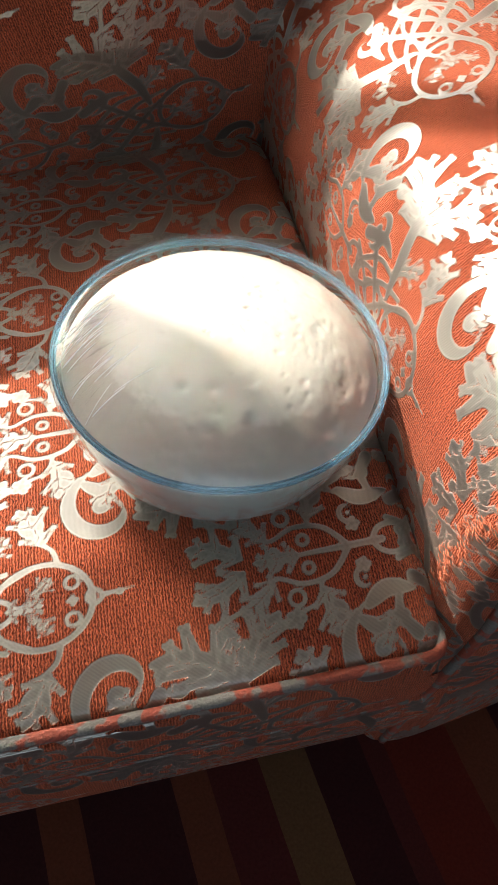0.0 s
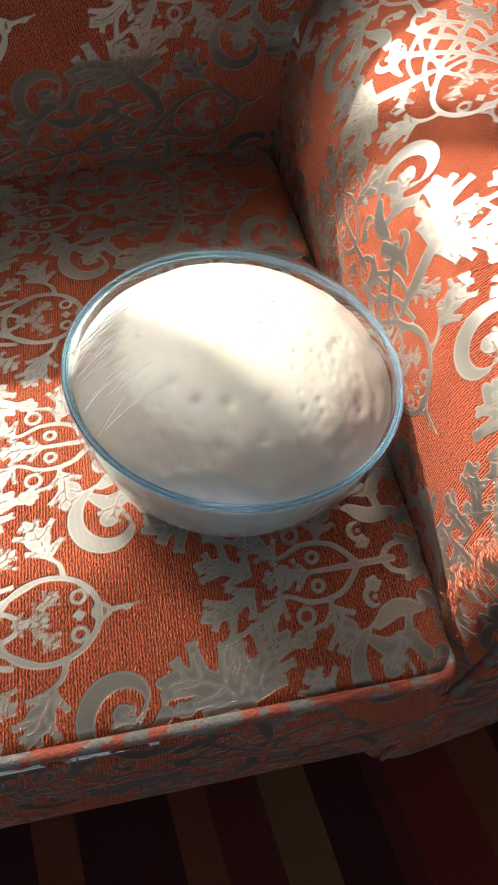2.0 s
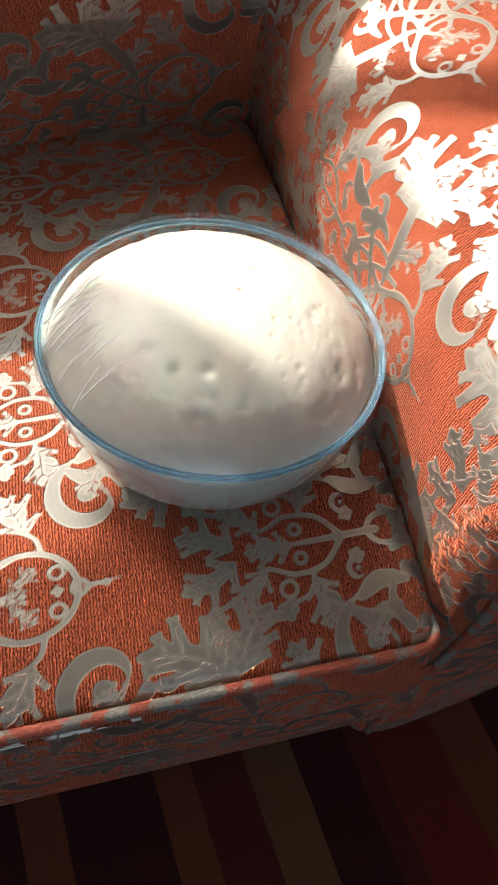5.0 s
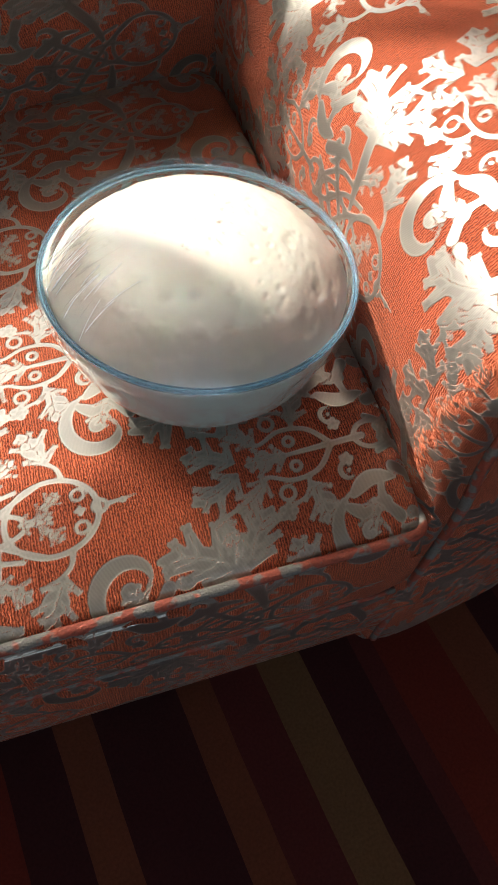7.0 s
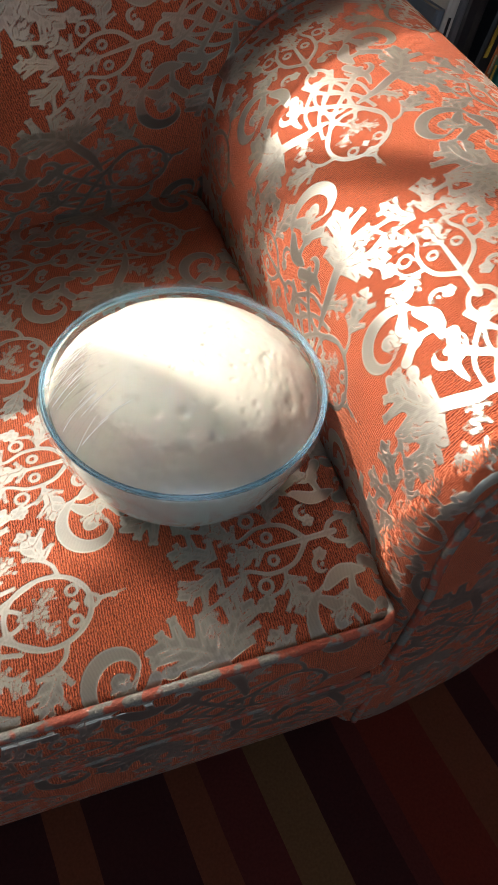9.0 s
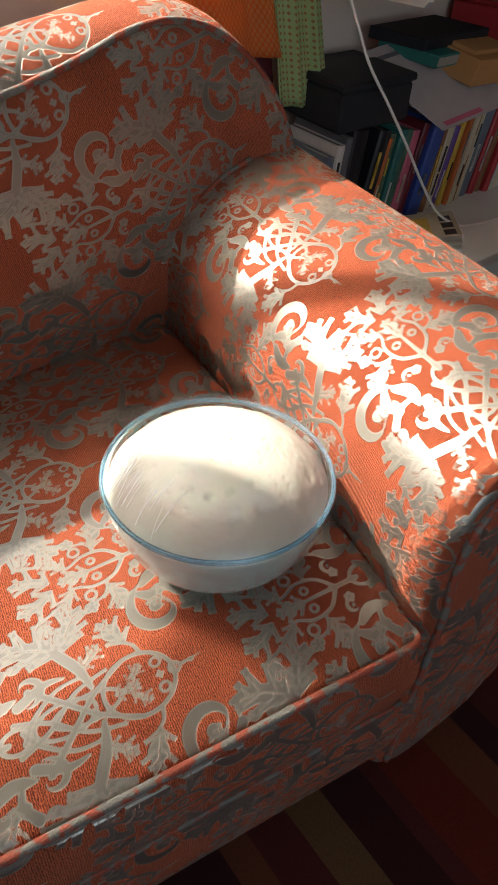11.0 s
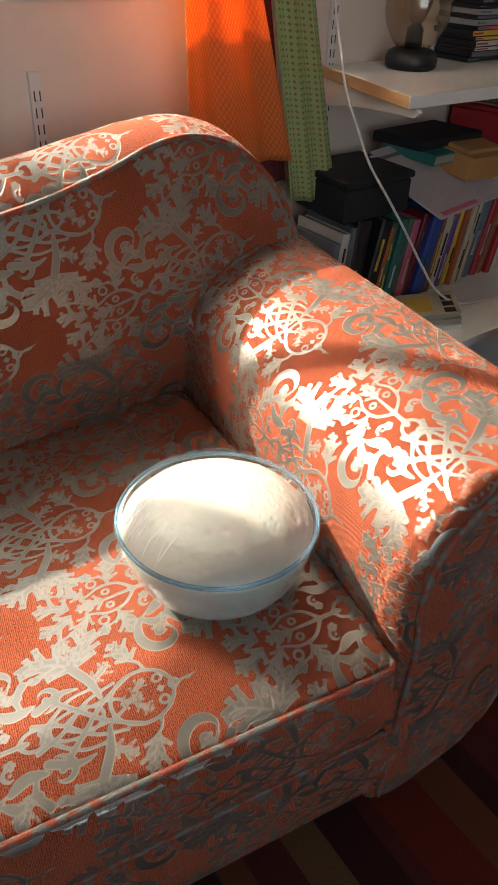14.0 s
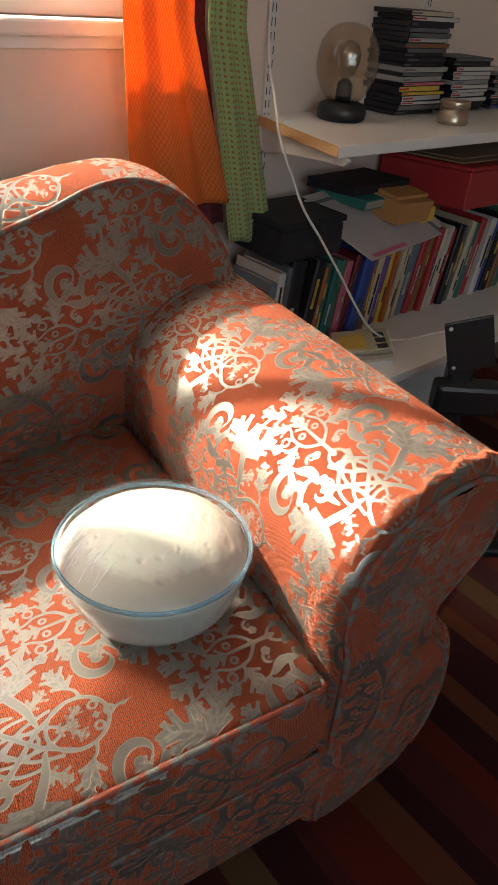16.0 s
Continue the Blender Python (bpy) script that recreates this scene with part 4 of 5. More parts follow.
# ---- shelves beside the window ----
def prism(name, corners, z0, z1, material, parent=None, label=""):
    """A board from its outline along the wall (u, n), between two heights."""
    bm = bmesh.new()
    lo = [bm.verts.new(on_wall(u, n, z0)) for u, n in corners]
    hi = [bm.verts.new(on_wall(u, n, z1)) for u, n in corners]
    k = len(corners)
    bm.faces.new(lo), bm.faces.new(hi)
    for i in range(k):
        bm.faces.new((lo[i], lo[(i + 1) % k], hi[(i + 1) % k], hi[i]))
    bmesh.ops.recalc_face_normals(bm, faces=bm.faces)
    bmesh.ops.bevel(bm, geom=list(bm.edges), offset=0.0012, segments=1, affect="EDGES")
    return part(name, bm, material, parent, label, smooth=False)


STEEL_WHITE = plain("white_enamel_steel", (0.66, 0.63, 0.60), 0.4, vary=0.06)
SLOT_DARK = plain("slot_shadow_steel", (0.05, 0.045, 0.045), 0.7)
wall_shelf = tagged(new("wall_shelf"), "white melamine shelf with a raw chipboard end", "shelf")
prism("board", [(-0.014, 0.006), (1.28, 0.006), (1.28, 0.405), (-0.108, 0.372)], 0.895, 0.920, MELAMINE, wall_shelf)
prism("raw_end", [(-0.0145, 0.006), (-0.1085, 0.372), (-0.1110, 0.372), (-0.0170, 0.006)], 0.8955, 0.9195, CHIPBOARD, wall_shelf, "unfinished chipboard end with an orange glow")
bm = bmesh.new()
side = smooth_line([(0.012, 0.890), (0.36, 0.890), (0.385, 0.884), (0.375, 0.874), (0.30, 0.868), (0.12, 0.848), (0.012, 0.832)], 40, closed=True)
a = [bm.verts.new(on_wall(0.0 - 0.24 * n, n, z + 0.004)) for n, z in side]
b = [bm.verts.new(on_wall(0.012 - 0.24 * n, n, z + 0.004)) for n, z in side]
bm.faces.new(a), bm.faces.new(b)
for i in range(len(a)):
    j = (i + 1) % len(a)
    bm.faces.new((a[i], a[j], b[j], b[i]))
bmesh.ops.recalc_face_normals(bm, faces=bm.faces)
part("bracket", bm, STEEL_WHITE, wall_shelf, "white steel bracket with a rounded nose", smooth=False)

lower_shelf = tagged(new("low_shelf"), "low white shelf crowded with books beside the sofa", "shelf")
prism("board", [(-0.50, 0.006), (1.28, 0.006), (1.28, 0.50), (-0.50, 0.50)], 0.355, 0.380, MELAMINE, lower_shelf)
for u in (-0.40, 0.60):
    prism("support", [(u, 0.02), (u + 0.02, 0.02), (u + 0.02, 0.40), (u, 0.40)], 0.0, 0.355, MELAMINE, lower_shelf)


def upright(u, z0, z1):
    rail = tagged(new("shelf_upright"), "white twin-slot steel upright screwed to the wall", "shelf upright", "uprights on the wall")
    wall_block("rail", u - 0.0125, u + 0.0125, z0, z1, 0.0, 0.010, rail, STEEL_WHITE, 0.0015)
    # dark chips on the rail face paint the shade inside its slots
    bm = bmesh.new()
    z = z1 - 0.032
    while z > z0 + 0.02:
        for du in (-0.0055, 0.0055):
            box(bm, (u + du - 0.0013, -0.0106, z - 0.018), (u + du + 0.0013, -0.0098, z), WALL_M)
        z -= 0.0295
    tagged(part("slot_shade", bm, SLOT_DARK, rail, smooth=False), kind="stuff")
    bm = bmesh.new()
    lathe(bm, [(0, 0), (0.0045, 0), (0.0038, 0.002), (0, 0.0022)], 12, Matrix.Translation(on_wall(u, 0.010, z1 - 0.052)) @ Matrix.Rotation(WALL_ANGLE, 4, "Z") @ Matrix.Rotation(radians(90), 4, "X"))
    part("screw", bm, STEEL_WHITE, rail)


upright(0.006, 0.36, 1.9)
upright(0.585, 0.36, 1.9)
upright(-0.735, 0.30, 0.950)


# ---- curtains ----
def fabric(name, base, accent, scale_u, scale_v, kind, through_light=0.35):
    """Curtain cloth: a small printed figure in rows, light shining through."""
    m, t, b = nodes_of(name)
    L = t.links.new
    uv = t.nodes.new("ShaderNodeUVMap")
    mp = t.nodes.new("ShaderNodeMapping"); mp.inputs["Scale"].default_value = (scale_u, scale_v, 1)
    L(uv.outputs[0], mp.inputs[0])
    sep = t.nodes.new("ShaderNodeSeparateXYZ"); L(mp.outputs[0], sep.inputs[0])

    def math_node(op, a, bb=None):
        n = t.nodes.new("ShaderNodeMath"); n.operation = op
        for i, q in enumerate((a, bb)):
            if q is None:
                continue
            if isinstance(q, (int, float)):
                n.inputs[i].default_value = q
            else:
                L(q, n.inputs[i])
        return n.outputs[0]
    su, sv = sep.outputs[0], sep.outputs[1]
    if kind == "lattice":
        p = math_node("SINE", math_node("MULTIPLY", math_node("ADD", su, sv), math.pi))
        q = math_node("SINE", math_node("MULTIPLY", math_node("SUBTRACT", su, sv), math.pi))
        val = math_node("MULTIPLY", math_node("ABSOLUTE", p), math_node("ABSOLUTE", q))
        lo, hi = 0.30, 0.42
    else:
        row = math_node("FLOOR", sv)
        off = math_node("MULTIPLY", math_node("MODULO", row, 2.0), 0.0)
        fu = math_node("SUBTRACT", math_node("FRACT", math_node("ADD", su, off)), 0.5)
        fv = math_node("SUBTRACT", math_node("FRACT", sv), 0.5)
        val = math_node("SUBTRACT", 0.5, math_node("ADD", math_node("ABSOLUTE", fu), math_node("ABSOLUTE", fv)))
        lo, hi = 0.16, 0.22
    step = t.nodes.new("ShaderNodeMapRange")
    step.inputs["From Min"].default_value, step.inputs["From Max"].default_value = lo, hi
    L(val, step.inputs["Value"])
    mix = t.nodes.new("ShaderNodeMix"); mix.data_type = "RGBA"
    mix.inputs["A"].default_value, mix.inputs["B"].default_value = (*base, 1), (*accent, 1)
    L(step.outputs[0], mix.inputs["Factor"])
    weave = add(t, "ShaderNodeTexNoise", Scale=600.0, Detail=3.0)
    L(uv.outputs[0], weave.inputs["Vector"])
    col = t.nodes.new("ShaderNodeMix"); col.data_type = "RGBA"; col.blend_type = "MULTIPLY"; col.inputs["Factor"].default_value = 0.35
    L(mix.outputs["Result"], col.inputs["A"]); L(weave.outputs[0], col.inputs["B"])
    L(col.outputs["Result"], b.inputs["Base Color"])
    b.inputs["Roughness"].default_value = 0.85
    bump = add(t, "ShaderNodeBump", Strength=0.3, Distance=0.001)
    L(weave.outputs[0], bump.inputs["Height"]); L(bump.outputs[0], b.inputs["Normal"])
    tr = t.nodes.new("ShaderNodeBsdfTranslucent"); L(col.outputs["Result"], tr.inputs[0])
    ms = t.nodes.new("ShaderNodeMixShader"); ms.inputs[0].default_value = through_light
    L(b.outputs[0], ms.inputs[1]); L(tr.outputs[0], ms.inputs[2])
    L(ms.outputs[0], t.nodes["Material Output"].inputs[0])
    return m


def curtain(label, material, top, bottom, z0, z1, n0, folds, depth, seed, hem_slope=0.0, curl=0.0):
    """A hanging curtain between (u left, u right) at its top and at its hem, in loose folds."""
    rows, cols = 90, 110
    rng = random.Random(seed)
    ph = [rng.uniform(0, 6.3) for _ in range(3)]
    bm = bmesh.new()
    grid = []
    for r in range(rows):
        t = r / (rows - 1)
        line = []
        for c in range(cols):
            s = c / (cols - 1)
            zb = z0 + hem_slope * s
            z = zb + (z1 - zb) * t
            f = max(0.0, (1.12 - z) / (1.12 - zb))
            u = (bottom[0] + (bottom[1] - bottom[0]) * s) * f + (top[0] + (top[1] - top[0]) * s) * (1 - f)
            wave = math.sin(2 * math.pi * folds * s + ph[0] + 0.5 * math.sin(3 * t + ph[1])) + 0.35 * math.sin(2 * math.pi * folds * 2.1 * s + ph[2] + 2 * t)
            line.append(bm.verts.new(on_wall(u, n0 + depth * wave * (0.6 + 0.4 * t) + curl * s * s, z)))
        grid.append(line)
    uvl = bm.loops.layers.uv.new("UVMap")
    width = 1.5 * (bottom[1] - bottom[0])
    for r in range(rows - 1):
        for c in range(cols - 1):
            f = bm.faces.new((grid[r][c], grid[r][c + 1], grid[r + 1][c + 1], grid[r + 1][c]))
            for lp, (rr, cc) in zip(f.loops, ((r, c), (r, c + 1), (r + 1, c + 1), (r + 1, c))):
                lp[uvl].uv = (width * cc / (cols - 1), z0 + (z1 - z0) * rr / (rows - 1))
    ob = part("curtain", bm, material)
    ob.modifiers.new("thickness", "SOLIDIFY").thickness = 0.0015
    return tagged(ob, label, "curtain")


ORANGE_CLOTH = fabric("orange_print", (0.94, 0.23, 0.04), (0.92, 0.36, 0.11), 62, 62, "lattice", 0.5)
GREEN_CLOTH = fabric("green_print", (0.46, 0.58, 0.25), (0.46, 0.22, 0.09), 62, 84, "diamond", 0.25)
MAROON_CLOTH = fabric("maroon_lining", (0.16, 0.02, 0.03), (0.18, 0.025, 0.035), 60, 60, "lattice", 0.2)
curtain("orange curtain with a small lattice print, glowing in the sun", ORANGE_CLOTH, (-0.500, -0.336), (-0.490, -0.222), 0.775, 2.30, 0.150, 2.0, 0.014, 3, hem_slope=-0.012)
curtain("dark maroon curtain lining between the two curtains", MAROON_CLOTH, (-0.345, -0.270), (-0.260, -0.190), 0.70, 2.30, 0.100, 1.5, 0.008, 5)
curtain("green curtain with rows of small red diamonds", GREEN_CLOTH, (-0.300, -0.186), (-0.212, -0.060), 0.665, 2.30, 0.145, 2.5, 0.012, 8, hem_slope=-0.014)

# ---- things on the upper shelf ----
SHELF_Z = 0.920
lamp = tagged(new("globe_lamp"), "smoky glass globe lamp on a black base", "lamp")
lamp_m = Matrix.Translation(on_wall(0.155, 0.125, SHELF_Z))
part("base", lathe(bmesh.new(), [(0, 0), (0.052, 0), (0.060, 0.006), (0.062, 0.022), (0.057, 0.036), (0.046, 0.042), (0.030, 0.044), (0, 0.044)], 48, lamp_m), BLACK, lamp)
globe_out = smooth_line([(0.030, 0.040), (0.050, 0.056), (0.074, 0.105), (0.080, 0.155), (0.071, 0.208), (0.046, 0.244), (0.016, 0.257), (0.0, 0.258)], 40)
globe_out = [(r * 0.95, 0.040 + (z - 0.040) * 0.80) for r, z in globe_out]
globe_in = [(max(r - 0.002, 0), z - (0.002 if z > 0.16 else 0)) for r, z in globe_out][::-1]
SMOKED = clear_shell("smoked_glass", (0.93, 0.89, 0.83))
globe = part("globe", lathe(bmesh.new(), [tuple(p) for p in globe_out] + globe_in, 64, lamp_m), SMOKED, lamp, "smoky amber glass globe")
globe.visible_shadow = False
SILVER = plain("silver_foil", (0.55, 0.50, 0.46), 0.25, 1.0, 120, 0.3, 0.6)
part("lamp_holder", lathe(bmesh.new(), [(0, 0.040), (0.020, 0.040), (0.020, 0.082), (0.013, 0.090), (0, 0.092)], 24, lamp_m), BLACK, lamp)
part("bulb", lathe(bmesh.new(), [(0.010, 0.090), (0.018, 0.104), (0.030, 0.130), (0.031, 0.150), (0.022, 0.170), (0, 0.178)], 32, lamp_m), SILVER, lamp, "mirrored bulb")


PAPER = plain("paper_edges", (0.30, 0.26, 0.21), 0.9, noise_scale=200, vary=0.15)


def paint(name, color, rough=0.45):
    return plain(name, color, rough, noise_scale=90, vary=0.18, bump=0.06)


COVERS = {k: paint("cover_" + k, c) for k, c in dict(black=(0.012, 0.012, 0.016), grey=(0.12, 0.12, 0.13), white=(0.52, 0.50, 0.47), red=(0.38, 0.025, 0.03), orange=(0.45, 0.12, 0.03),
          yellow=(0.62, 0.40, 0.06), blue=(0.025, 0.06, 0.26), teal=(0.02, 0.14, 0.12), green=(0.06, 0.13, 0.08), pink=(0.50, 0.10, 0.16), slate=(0.13, 0.16, 0.20), purple=(0.13, 0.06, 0.26),
          cream=(0.52, 0.44, 0.31), brown=(0.24, 0.10, 0.04), maroon=(0.14, 0.012, 0.02)).items()}
COVERS["clear"] = plain("clear_case", (0.30, 0.29, 0.28), 0.15, noise_scale=20, vary=0.2)


def disc_case(u, n, z, color, w, th, skew, rng):
    """A disc case lying flat: body, coloured spine strip and a printed bar on it."""
    m = Matrix.Translation(on_wall(u, n, z)) @ Matrix.Rotation(WALL_ANGLE + skew, 4, "Z")
    case = tagged(new("disc_case"), "plastic disc case with a %s spine lying in a stack" % color, "disc case", "stacked disc cases")
    block("case_body", (0, 0, 0.0004), (w, 0.125, th - 0.0004), COVERS["black" if color != "clear" else "clear"], case, m, 0.0006)
    block("spine", (0.004, -0.0012, 0.0012), (w - 0.004, 0.0002, th - 0.0012), COVERS[color], case, m, 0.0)
    if th > 0.008:
        block("spine_print", (0.03 * w, -0.0020, 0.35 * th), (rng.uniform(0.15, 0.3) * w, -0.0010, 0.65 * th), COVERS["red" if color in ("white", "yellow") else "grey"], case, m, 0.0)


def disc_stack(u, n, colors, w, seed, th0):
    rng = random.Random(seed)
    z = SHELF_Z
    for c in colors:
        th = th0 * rng.choice((1.0, 1.0, 1.15, 0.8))
        disc_case(u + rng.uniform(-0.010, 0.010), n + rng.uniform(-0.006, 0.006), z, c, w * rng.uniform(0.96, 1.03), th, rng.uniform(-0.05, 0.05), rng)
        z += th
    return z


disc_stack(0.372, 0.125, "black grey white white yellow yellow pink clear grey clear black black black grey brown white grey grey black white cream".split(), 0.185, 2, 0.0118)
disc_stack(0.600, 0.125, "black black white white white white clear white white white black grey".split(), 0.185, 6, 0.0118)
disc_stack(0.825, 0.120, "blue black black white cream clear grey white black clear".split(), 0.185, 9, 0.0118)
tin = tagged(new("round_tin"), "small round brushed metal tin on the shelf", "tin")
tin_m = Matrix.Translation(on_wall(0.438, 0.262, SHELF_Z))
BRUSHED = plain("brushed_tin", (0.55, 0.46, 0.36), 0.32, 1.0, 60, 0.15, 0.15)
part("body", lathe(bmesh.new(), [(0, 0), (0.036, 0), (0.038, 0.002), (0.038, 0.013), (0.0372, 0.015), (0.0375, 0.040), (0, 0.040)], 48, tin_m), BRUSHED, tin)
part("lid", lathe(bmesh.new(), [(0.0372, 0.040), (0.0392, 0.041), (0.0392, 0.055), (0.038, 0.057), (0.036, 0.0565), (0.035, 0.055), (0, 0.055)], 48, tin_m), BRUSHED, tin)

# ---- books on the low shelf ----
LOW_Z = 0.380


def book(u, n, z, w, h, d, color, lean=0.0, title="", bars=1, seed=0):
    """A standing book: two boards and a rounded spine about a paper block, with bars for its print."""
    rng = random.Random(seed)
    m = Matrix.Translation(on_wall(u, n, z)) @ Matrix.Rotation(WALL_ANGLE, 4, "Z") @ Matrix.Rotation(lean, 4, "Y")
    bk = tagged(new("book"), "%s book standing upright in a full row" % color, "book", "row of books")
    block("page_block", (0.002, 0.004, 0.003), (w - 0.002, d - 0.004, h - 0.003), PAPER, bk, m, 0.0)
    bm = bmesh.new()
    prof = [(0.0, d), (0.0, 0.003), (0.15 * w, -0.001), (0.5 * w, -0.0028), (0.85 * w, -0.001), (w, 0.003), (w, d), (w - 0.002, d), (w - 0.002, 0.0045), (0.5 * w, 0.0035), (0.002, 0.0045), (0.002, d)]
    lo = [bm.verts.new(m @ Vector((x, y, 0))) for x, y in prof]
    hi = [bm.verts.new(m @ Vector((x, y, h))) for x, y in prof]
    k = len(prof)
    for i in range(k):
        bm.faces.new((lo[i], lo[(i + 1) % k], hi[(i + 1) % k], hi[i]))
    bm.faces.new(lo), bm.faces.new(hi)
    bmesh.ops.recalc_face_normals(bm, faces=bm.faces)
    part("cover", bm, COVERS[color], bk, smooth=False)
    ink = "black" if color in ("white", "cream", "yellow") else rng.choice(("cream", "white", "yellow", "grey"))
    for i in range(bars):
        a = h * rng.uniform(0.12, 0.6)
        block("spine_print", (0.25 * w, -0.0042, a), (0.25 * w + max(0.002, 0.22 * w), -0.0024, a + h * rng.uniform(0.12, 0.28)), COVERS[ink], bk, m, 0.0)
    return bk


rng = random.Random(21)
u = -0.235
ROW = [("maroon", 0.060, 0.19), ("slate", 0.020, 0.205), ("white", 0.024, 0.225), ("grey", 0.018, 0.235), ("black", 0.050, 0.245), ("black", 0.040, 0.240), ("orange", 0.016, 0.215), ("green", 0.020, 0.220),
       ("teal", 0.024, 0.225), ("green", 0.018, 0.22), ("pink", 0.026, 0.215), ("maroon", 0.022, 0.225), ("blue", 0.046, 0.230), ("brown", 0.020, 0.215), ("cream", 0.024, 0.225), ("purple", 0.020, 0.200),
       ("yellow", 0.014, 0.225), ("orange", 0.012, 0.235), ("cream", 0.014, 0.235), ("brown", 0.012, 0.24), ("cream", 0.014, 0.245), ("slate", 0.040, 0.270), ("red", 0.026, 0.265), ("brown", 0.018, 0.26), ("red", 0.02, 0.255),
       ("white", 0.012, 0.25), ("cream", 0.016, 0.25), ("white", 0.014, 0.25), ("red", 0.02, 0.24), ("black", 0.03, 0.25), ("grey", 0.03, 0.24), ("cream", 0.024, 0.25), ("teal", 0.03, 0.24), ("red", 0.03, 0.25), ("white", 0.03, 0.25),
       ("blue", 0.03, 0.24), ("black", 0.04, 0.25), ("brown", 0.03, 0.24), ("green", 0.03, 0.25)]
for i, (c, w, h) in enumerate(ROW):
    book(u, 0.245 + rng.uniform(-0.008, 0.010), LOW_Z, w, h, 0.165, c, lean=rng.uniform(0.13, 0.20) if i > 4 else 0.10, bars=1 + (w > 0.018), seed=i)
    u += w + 0.0045
    if u > 1.2:
        break


def slab(name, corner, along, across, th, material, parent=None, bevel=0.001):
    """A flat block from one corner (u, n, z) and two sides, lying anyhow."""
    c = on_wall(*corner)
    a = on_wall(*[p + q for p, q in zip(corner, along)]) - c
    b = on_wall(*[p + q for p, q in zip(corner, across)]) - c
    up = a.cross(b).normalized()
    if up.z < 0:
        up = -up
    bm = bmesh.new()
    lo = [bm.verts.new(p) for p in (c, c + a, c + a + b, c + b)]
    hi = [bm.verts.new(p + up * th) for p in (c, c + a, c + a + b, c + b)]
    bm.faces.new(lo), bm.faces.new(hi)
    for i in range(4):
        bm.faces.new((lo[i], lo[(i + 1) % 4], hi[(i + 1) % 4], hi[i]))
    bmesh.ops.recalc_face_normals(bm, faces=bm.faces)
    bmesh.ops.bevel(bm, geom=list(bm.edges), offset=bevel, segments=1, affect="EDGES")
    return part(name, bm, material, parent, smooth=False)


GLOSSY_PAPER = plain("magazine_paper", (0.40, 0.34, 0.33), 0.35, noise_scale=30, vary=0.25, second=9)
for k in range(4):
    mag = tagged(new("magazine"), "glossy magazine lying slanted on top of the books", "magazine", "pile of magazines")
    z = 0.606 + 0.007 * k
    slab("page_block", (0.150 + 0.010 * k, 0.305 - 0.010 * k, z), (0.29, 0.0, 0.030), (-0.105, -0.17, 0.105), 0.0045, GLOSSY_PAPER if k != 1 else COVERS["grey"], mag)
    if k == 0:
        slab("cover_stripe", (0.165, 0.302, z + 0.0085), (0.13, 0.0, 0.0135), (-0.006, -0.010, 0.0062), 0.0006, COVERS["pink"], mag, 0.0001)
        cu = bpy.data.curves.new("cover_word", "FONT")
        cu.body = "START"
        cu.size, cu.extrude = 0.036, 0.0002
        word = new("cover_word", cu)
        o = on_wall(0.162, 0.286, z + 0.0185)
        ax = (on_wall(0.29, 0.0, 0.030) - on_wall(0, 0, 0)).normalized()
        ay = (on_wall(-0.105, -0.17, 0.105) - on_wall(0, 0, 0)).normalized()
        az = ax.cross(ay).normalized()
        ay = az.cross(ax)
        word.matrix_world = Matrix((ax, ay, az)).transposed().to_4x4()
        word.matrix_world.translation = o
        cu.materials.append(COVERS["black"])
        word.parent = mag
teal_book = tagged(new("flat_book"), "teal hardback lying on the magazines", "book")
slab("cover", (0.195, 0.215, 0.708), (0.17, 0.02, 0.010), (-0.06, -0.13, 0.02), 0.028, COVERS["teal"], teal_book, 0.002)
slab("page_block", (0.198, 0.217, 0.712), (0.168, 0.02, 0.010), (-0.06, -0.129, 0.02), 0.020, PAPER, teal_book)
dark_book = tagged(new("flat_book"), "dark hardback lying on a teal one", "book")
slab("cover", (0.175, 0.190, 0.740), (0.20, 0.02, 0.010), (-0.06, -0.12, 0.01), 0.026, COVERS["black"], dark_book, 0.002)
CARD = plain("brown_card", (0.42, 0.20, 0.07), 0.8, noise_scale=150, vary=0.2)
carton = tagged(new("card_box"), "small orange-brown card box on the magazines", "box")
slab("body", (0.275, 0.265, 0.672), (0.125, 0.01, 0.0), (-0.03, -0.09, 0.02), 0.060, CARD, carton, 0.002)
slab("lid", (0.279, 0.252, 0.733), (0.120, 0.01, 0.0), (-0.03, -0.085, 0.02), 0.012, CARD, carton, 0.002)
pouch = tagged(new("paper_block"), "yellow block of paper beside the card box", "paper block")
slab("body", (0.385, 0.265, 0.660), (0.06, 0.0, 0.0), (-0.01, -0.09, 0.0), 0.045, COVERS["yellow"], pouch, 0.002)
MATT_BLACK = plain("matt_black", (0.010, 0.010, 0.013), 0.9, vary=0.2)
# black block filling a formless dark area; no real box is known here
dark_mass = tagged(new("dark_block"), "plain black block for a formless dark area on the books behind the curtain", "box")
slab("box_body", (-0.135, 0.255, 0.628), (0.215, 0.0, 0.0), (0.01, -0.20, 0.0), 0.080, MATT_BLACK, dark_mass, 0.006)
slab("box_lid", (-0.139, 0.259, 0.709), (0.223, 0.0, 0.0), (0.01, -0.205, 0.0), 0.016, MATT_BLACK, dark_mass, 0.004)
red_box = tagged(new("box_file"), "large red box file lying on the books", "box file")
slab("box_body", (0.53, 0.30, 0.690), (0.60, 0.015, 0.0), (-0.07, -0.27, 0.0), 0.105, COVERS["red"], red_box, 0.003)
slab("box_lid", (0.525, 0.304, 0.7965), (0.61, 0.015, 0.0), (-0.07, -0.275, 0.0), 0.012, COVERS["red"], red_box, 0.003)
envelope = tagged(new("envelope"), "brown paper envelopes lying on the red box", "envelope")
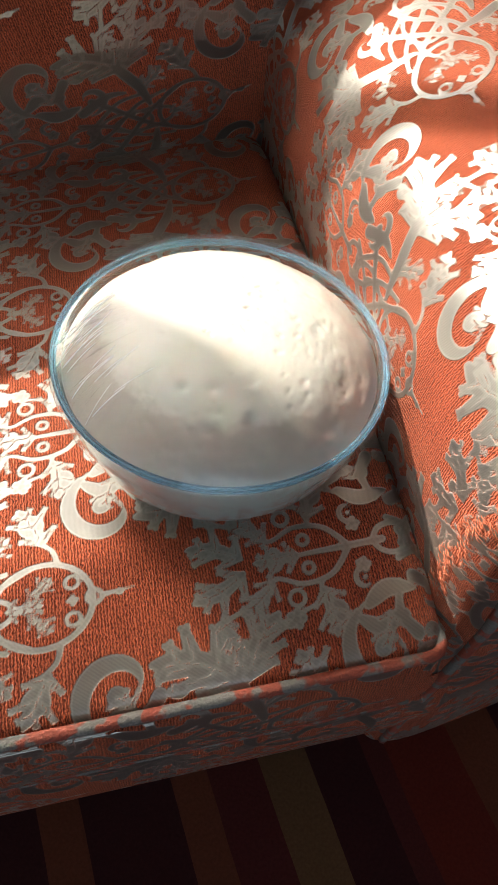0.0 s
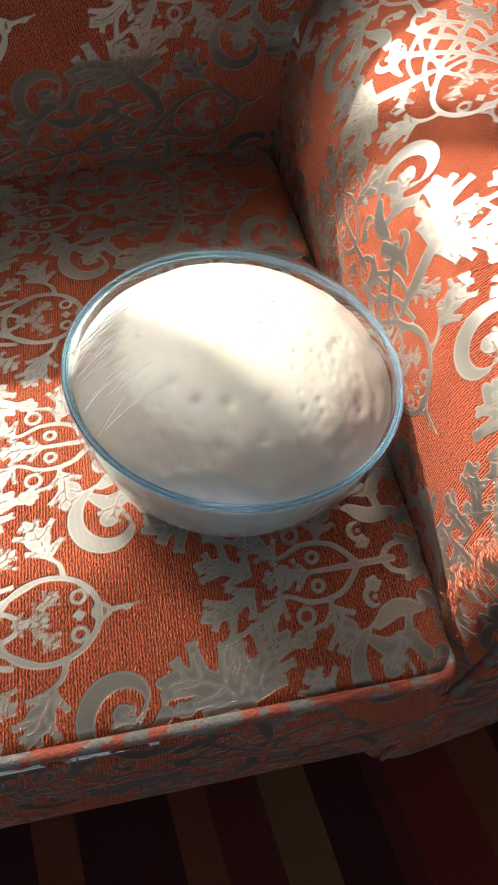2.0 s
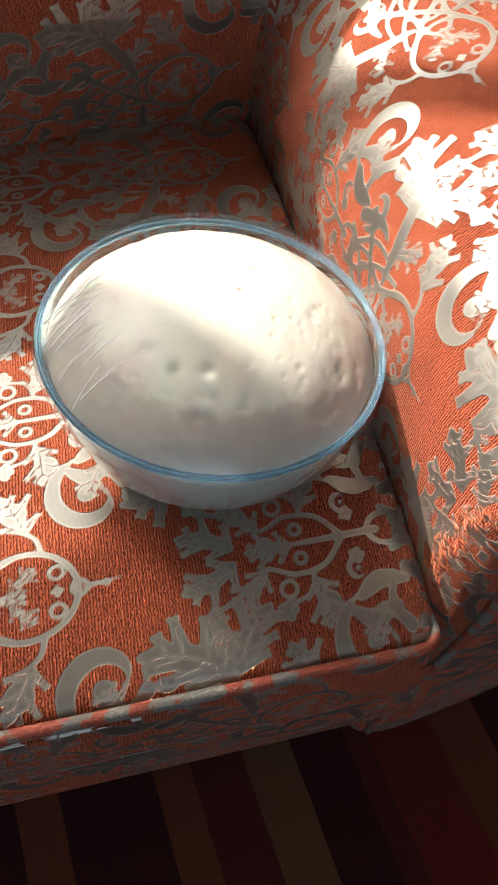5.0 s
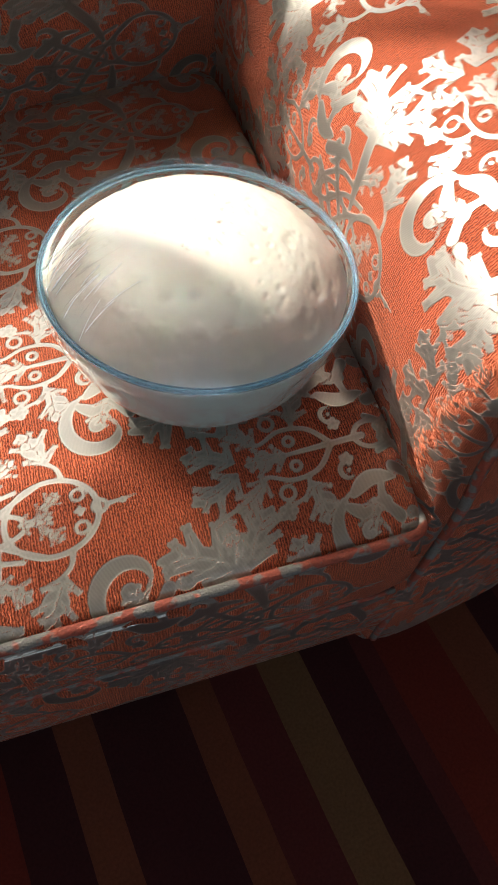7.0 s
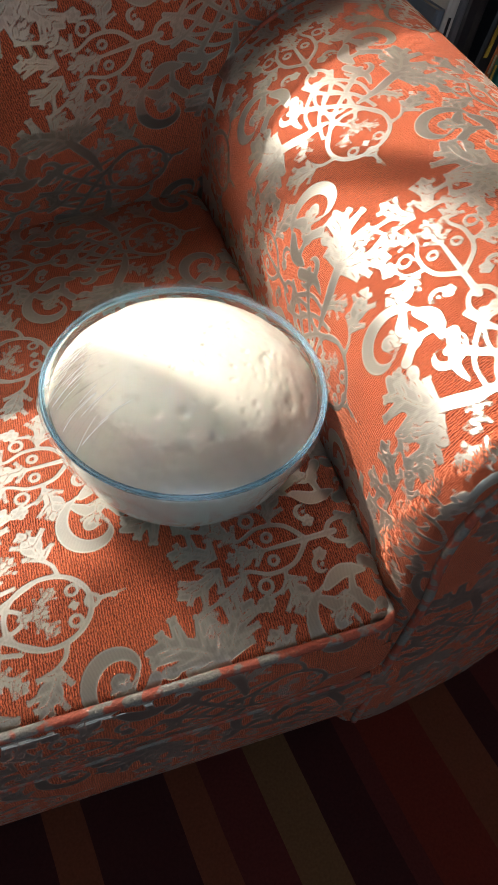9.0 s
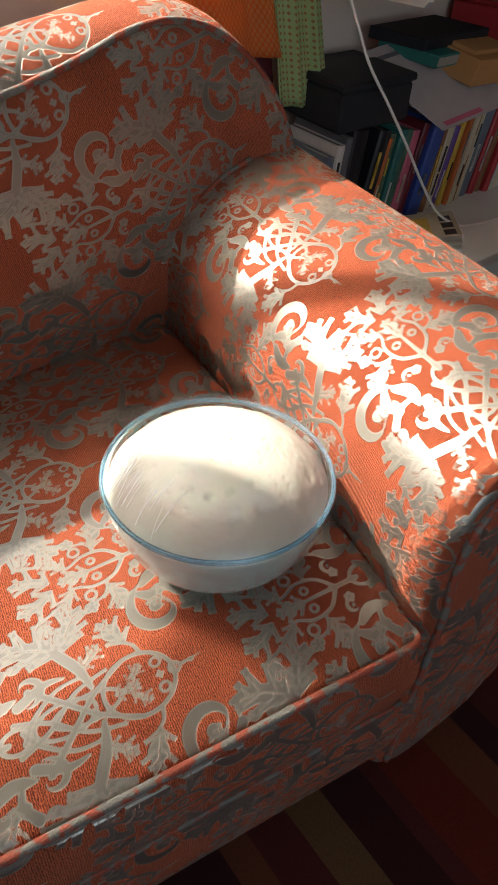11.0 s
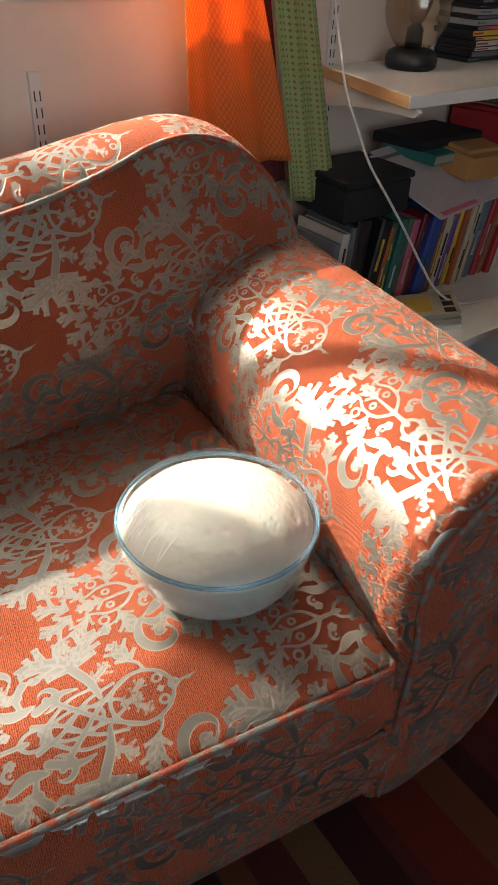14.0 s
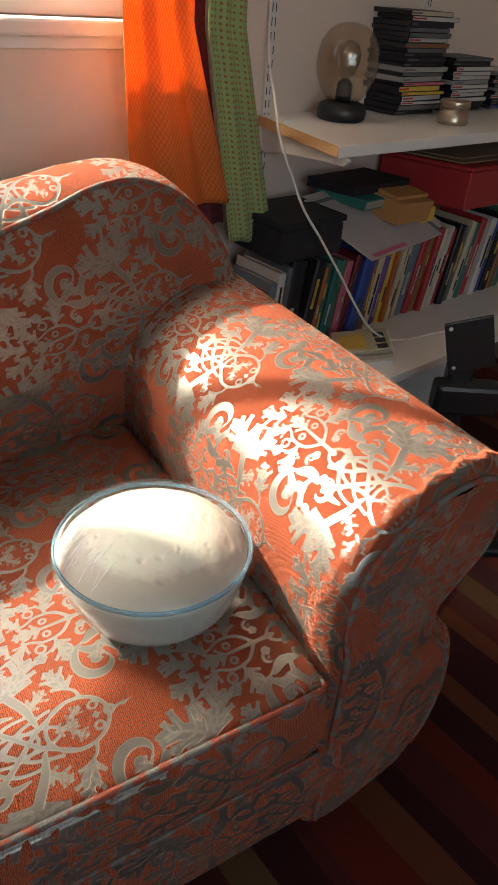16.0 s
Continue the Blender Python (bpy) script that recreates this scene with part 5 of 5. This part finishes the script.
slab("envelope_body", (0.535, 0.262, 0.810), (0.50, 0.03, 0.0), (-0.05, -0.20, 0.0), 0.004, plain("manila", (0.33, 0.22, 0.13), 0.85), envelope)
slab("envelope_flap", (0.565, 0.235, 0.8145), (0.45, 0.01, 0.0), (-0.05, -0.17, 0.0), 0.003, plain("manila_worn", (0.28, 0.19, 0.12), 0.85), envelope)

notebook = tagged(new("notebook"), "spiral notebook with pictures on its cover", "notebook")
slab("page_block", (0.135, 0.435, 0.4035), (0.085, -0.10, 0.0), (-0.16, -0.06, 0.0), 0.010, PAPER, notebook)
slab("cover", (0.135, 0.435, 0.414), (0.085, -0.10, 0.0), (-0.16, -0.06, 0.0), 0.0012, COVERS["cream"], notebook)
for k in range(3):
    slab("cover_picture", (0.128 + 0.023 * k, 0.425 - 0.028 * k, 0.4155), (0.016, -0.020, 0.0), (-0.030, -0.011, 0.0), 0.0005, COVERS["black"], notebook, 0.0001)
slab("cover_picture", (0.075, 0.395, 0.4155), (0.055, -0.065, 0.0), (-0.07, -0.026, 0.0), 0.0005, COVERS["yellow"], notebook, 0.0001)
wire = bmesh.new()
coil = [on_wall(0.135 + 0.085 * t, 0.437 - 0.10 * t, 0.4095) + Vector((0.002 * math.cos(60 * t * 2.2), 0, 0.006 * math.sin(60 * t * 2.2))) for t in np.linspace(0, 1, 220)]
part("spiral", tube(wire, coil, 0.0008, 5), STEEL_WHITE, notebook)
pad = tagged(new("paper_pad"), "thin pad of white paper under the notebook", "paper pad")
slab("page_block", (0.120, 0.455, 0.3805), (0.085, -0.10, 0.0), (-0.15, -0.06, 0.0), 0.012, COVERS["white"], pad)
slab("page_block", (0.128, 0.445, 0.3930), (0.085, -0.10, 0.0), (-0.15, -0.06, 0.0), 0.010, PAPER, pad)

# white cable from the wall down to the low shelf
cable = tagged(part("power_cable", tube(bmesh.new(), smooth_line([on_wall(*p) for p in (
    (-0.010, 0.014, 1.30), (-0.012, 0.016, 1.16), (-0.014, 0.020, 1.098), (-0.040, 0.060, 1.035), (-0.085, 0.140, 0.960), (-0.120, 0.200, 0.905), (-0.105, 0.235, 0.830),
    (-0.085, 0.265, 0.760), (-0.045, 0.295, 0.690), (0.010, 0.320, 0.605), (0.060, 0.345, 0.520), (0.110, 0.365, 0.452), (0.185, 0.370, 0.405), (0.26, 0.375, 0.385), (0.38, 0.39, 0.383), (0.50, 0.42, 0.383))], 160), 0.0032, 8), plain("white_cable", (0.68, 0.64, 0.60), 0.45)),
    "thin white power cable hanging in front of the shelves", "cable")

# black mounting bracket beside the arm
stand = tagged(new("metal_stand"), "black metal stand with a drilled plate beside the sofa", "stand")
sm = Matrix.Translation((0.905, 0.455, 0.0)) @ Matrix.Rotation(radians(-38), 4, "Z")
part("plate", box(bmesh.new(), (-0.055, -0.004, 0.47), (0.055, 0.004, 0.60), sm @ Matrix.Translation((0, 0, 0.535)) @ Matrix.Rotation(radians(-16), 4, "Y") @ Matrix.Translation((0, 0, -0.535)), 0.003), BLACK, stand, smooth=False)
for dx, dz in ((-0.042, 0.586), (-0.042, 0.486)):
    part("rivet", lathe(bmesh.new(), [(0, 0), (0.005, 0), (0.004, 0.003), (0, 0.0035)], 12, sm @ Matrix.Translation((0, 0, 0.535)) @ Matrix.Rotation(radians(-16), 4, "Y") @ Matrix.Translation((dx, -0.004, dz - 0.535)) @ Matrix.Rotation(radians(90), 4, "X")), STEEL_WHITE, stand)
part("column", box(bmesh.new(), (-0.03, 0.004, 0.02), (0.03, 0.05, 0.53), sm, 0.008), BLACK, stand, smooth=False)
part("arm_joint", box(bmesh.new(), (-0.06, -0.03, 0.36), (0.10, 0.03, 0.44), sm, 0.012), BLACK, stand, smooth=False)
part("base", box(bmesh.new(), (-0.16, -0.12, 0.0), (0.18, 0.14, 0.03), sm, 0.01), BLACK, stand, smooth=False)
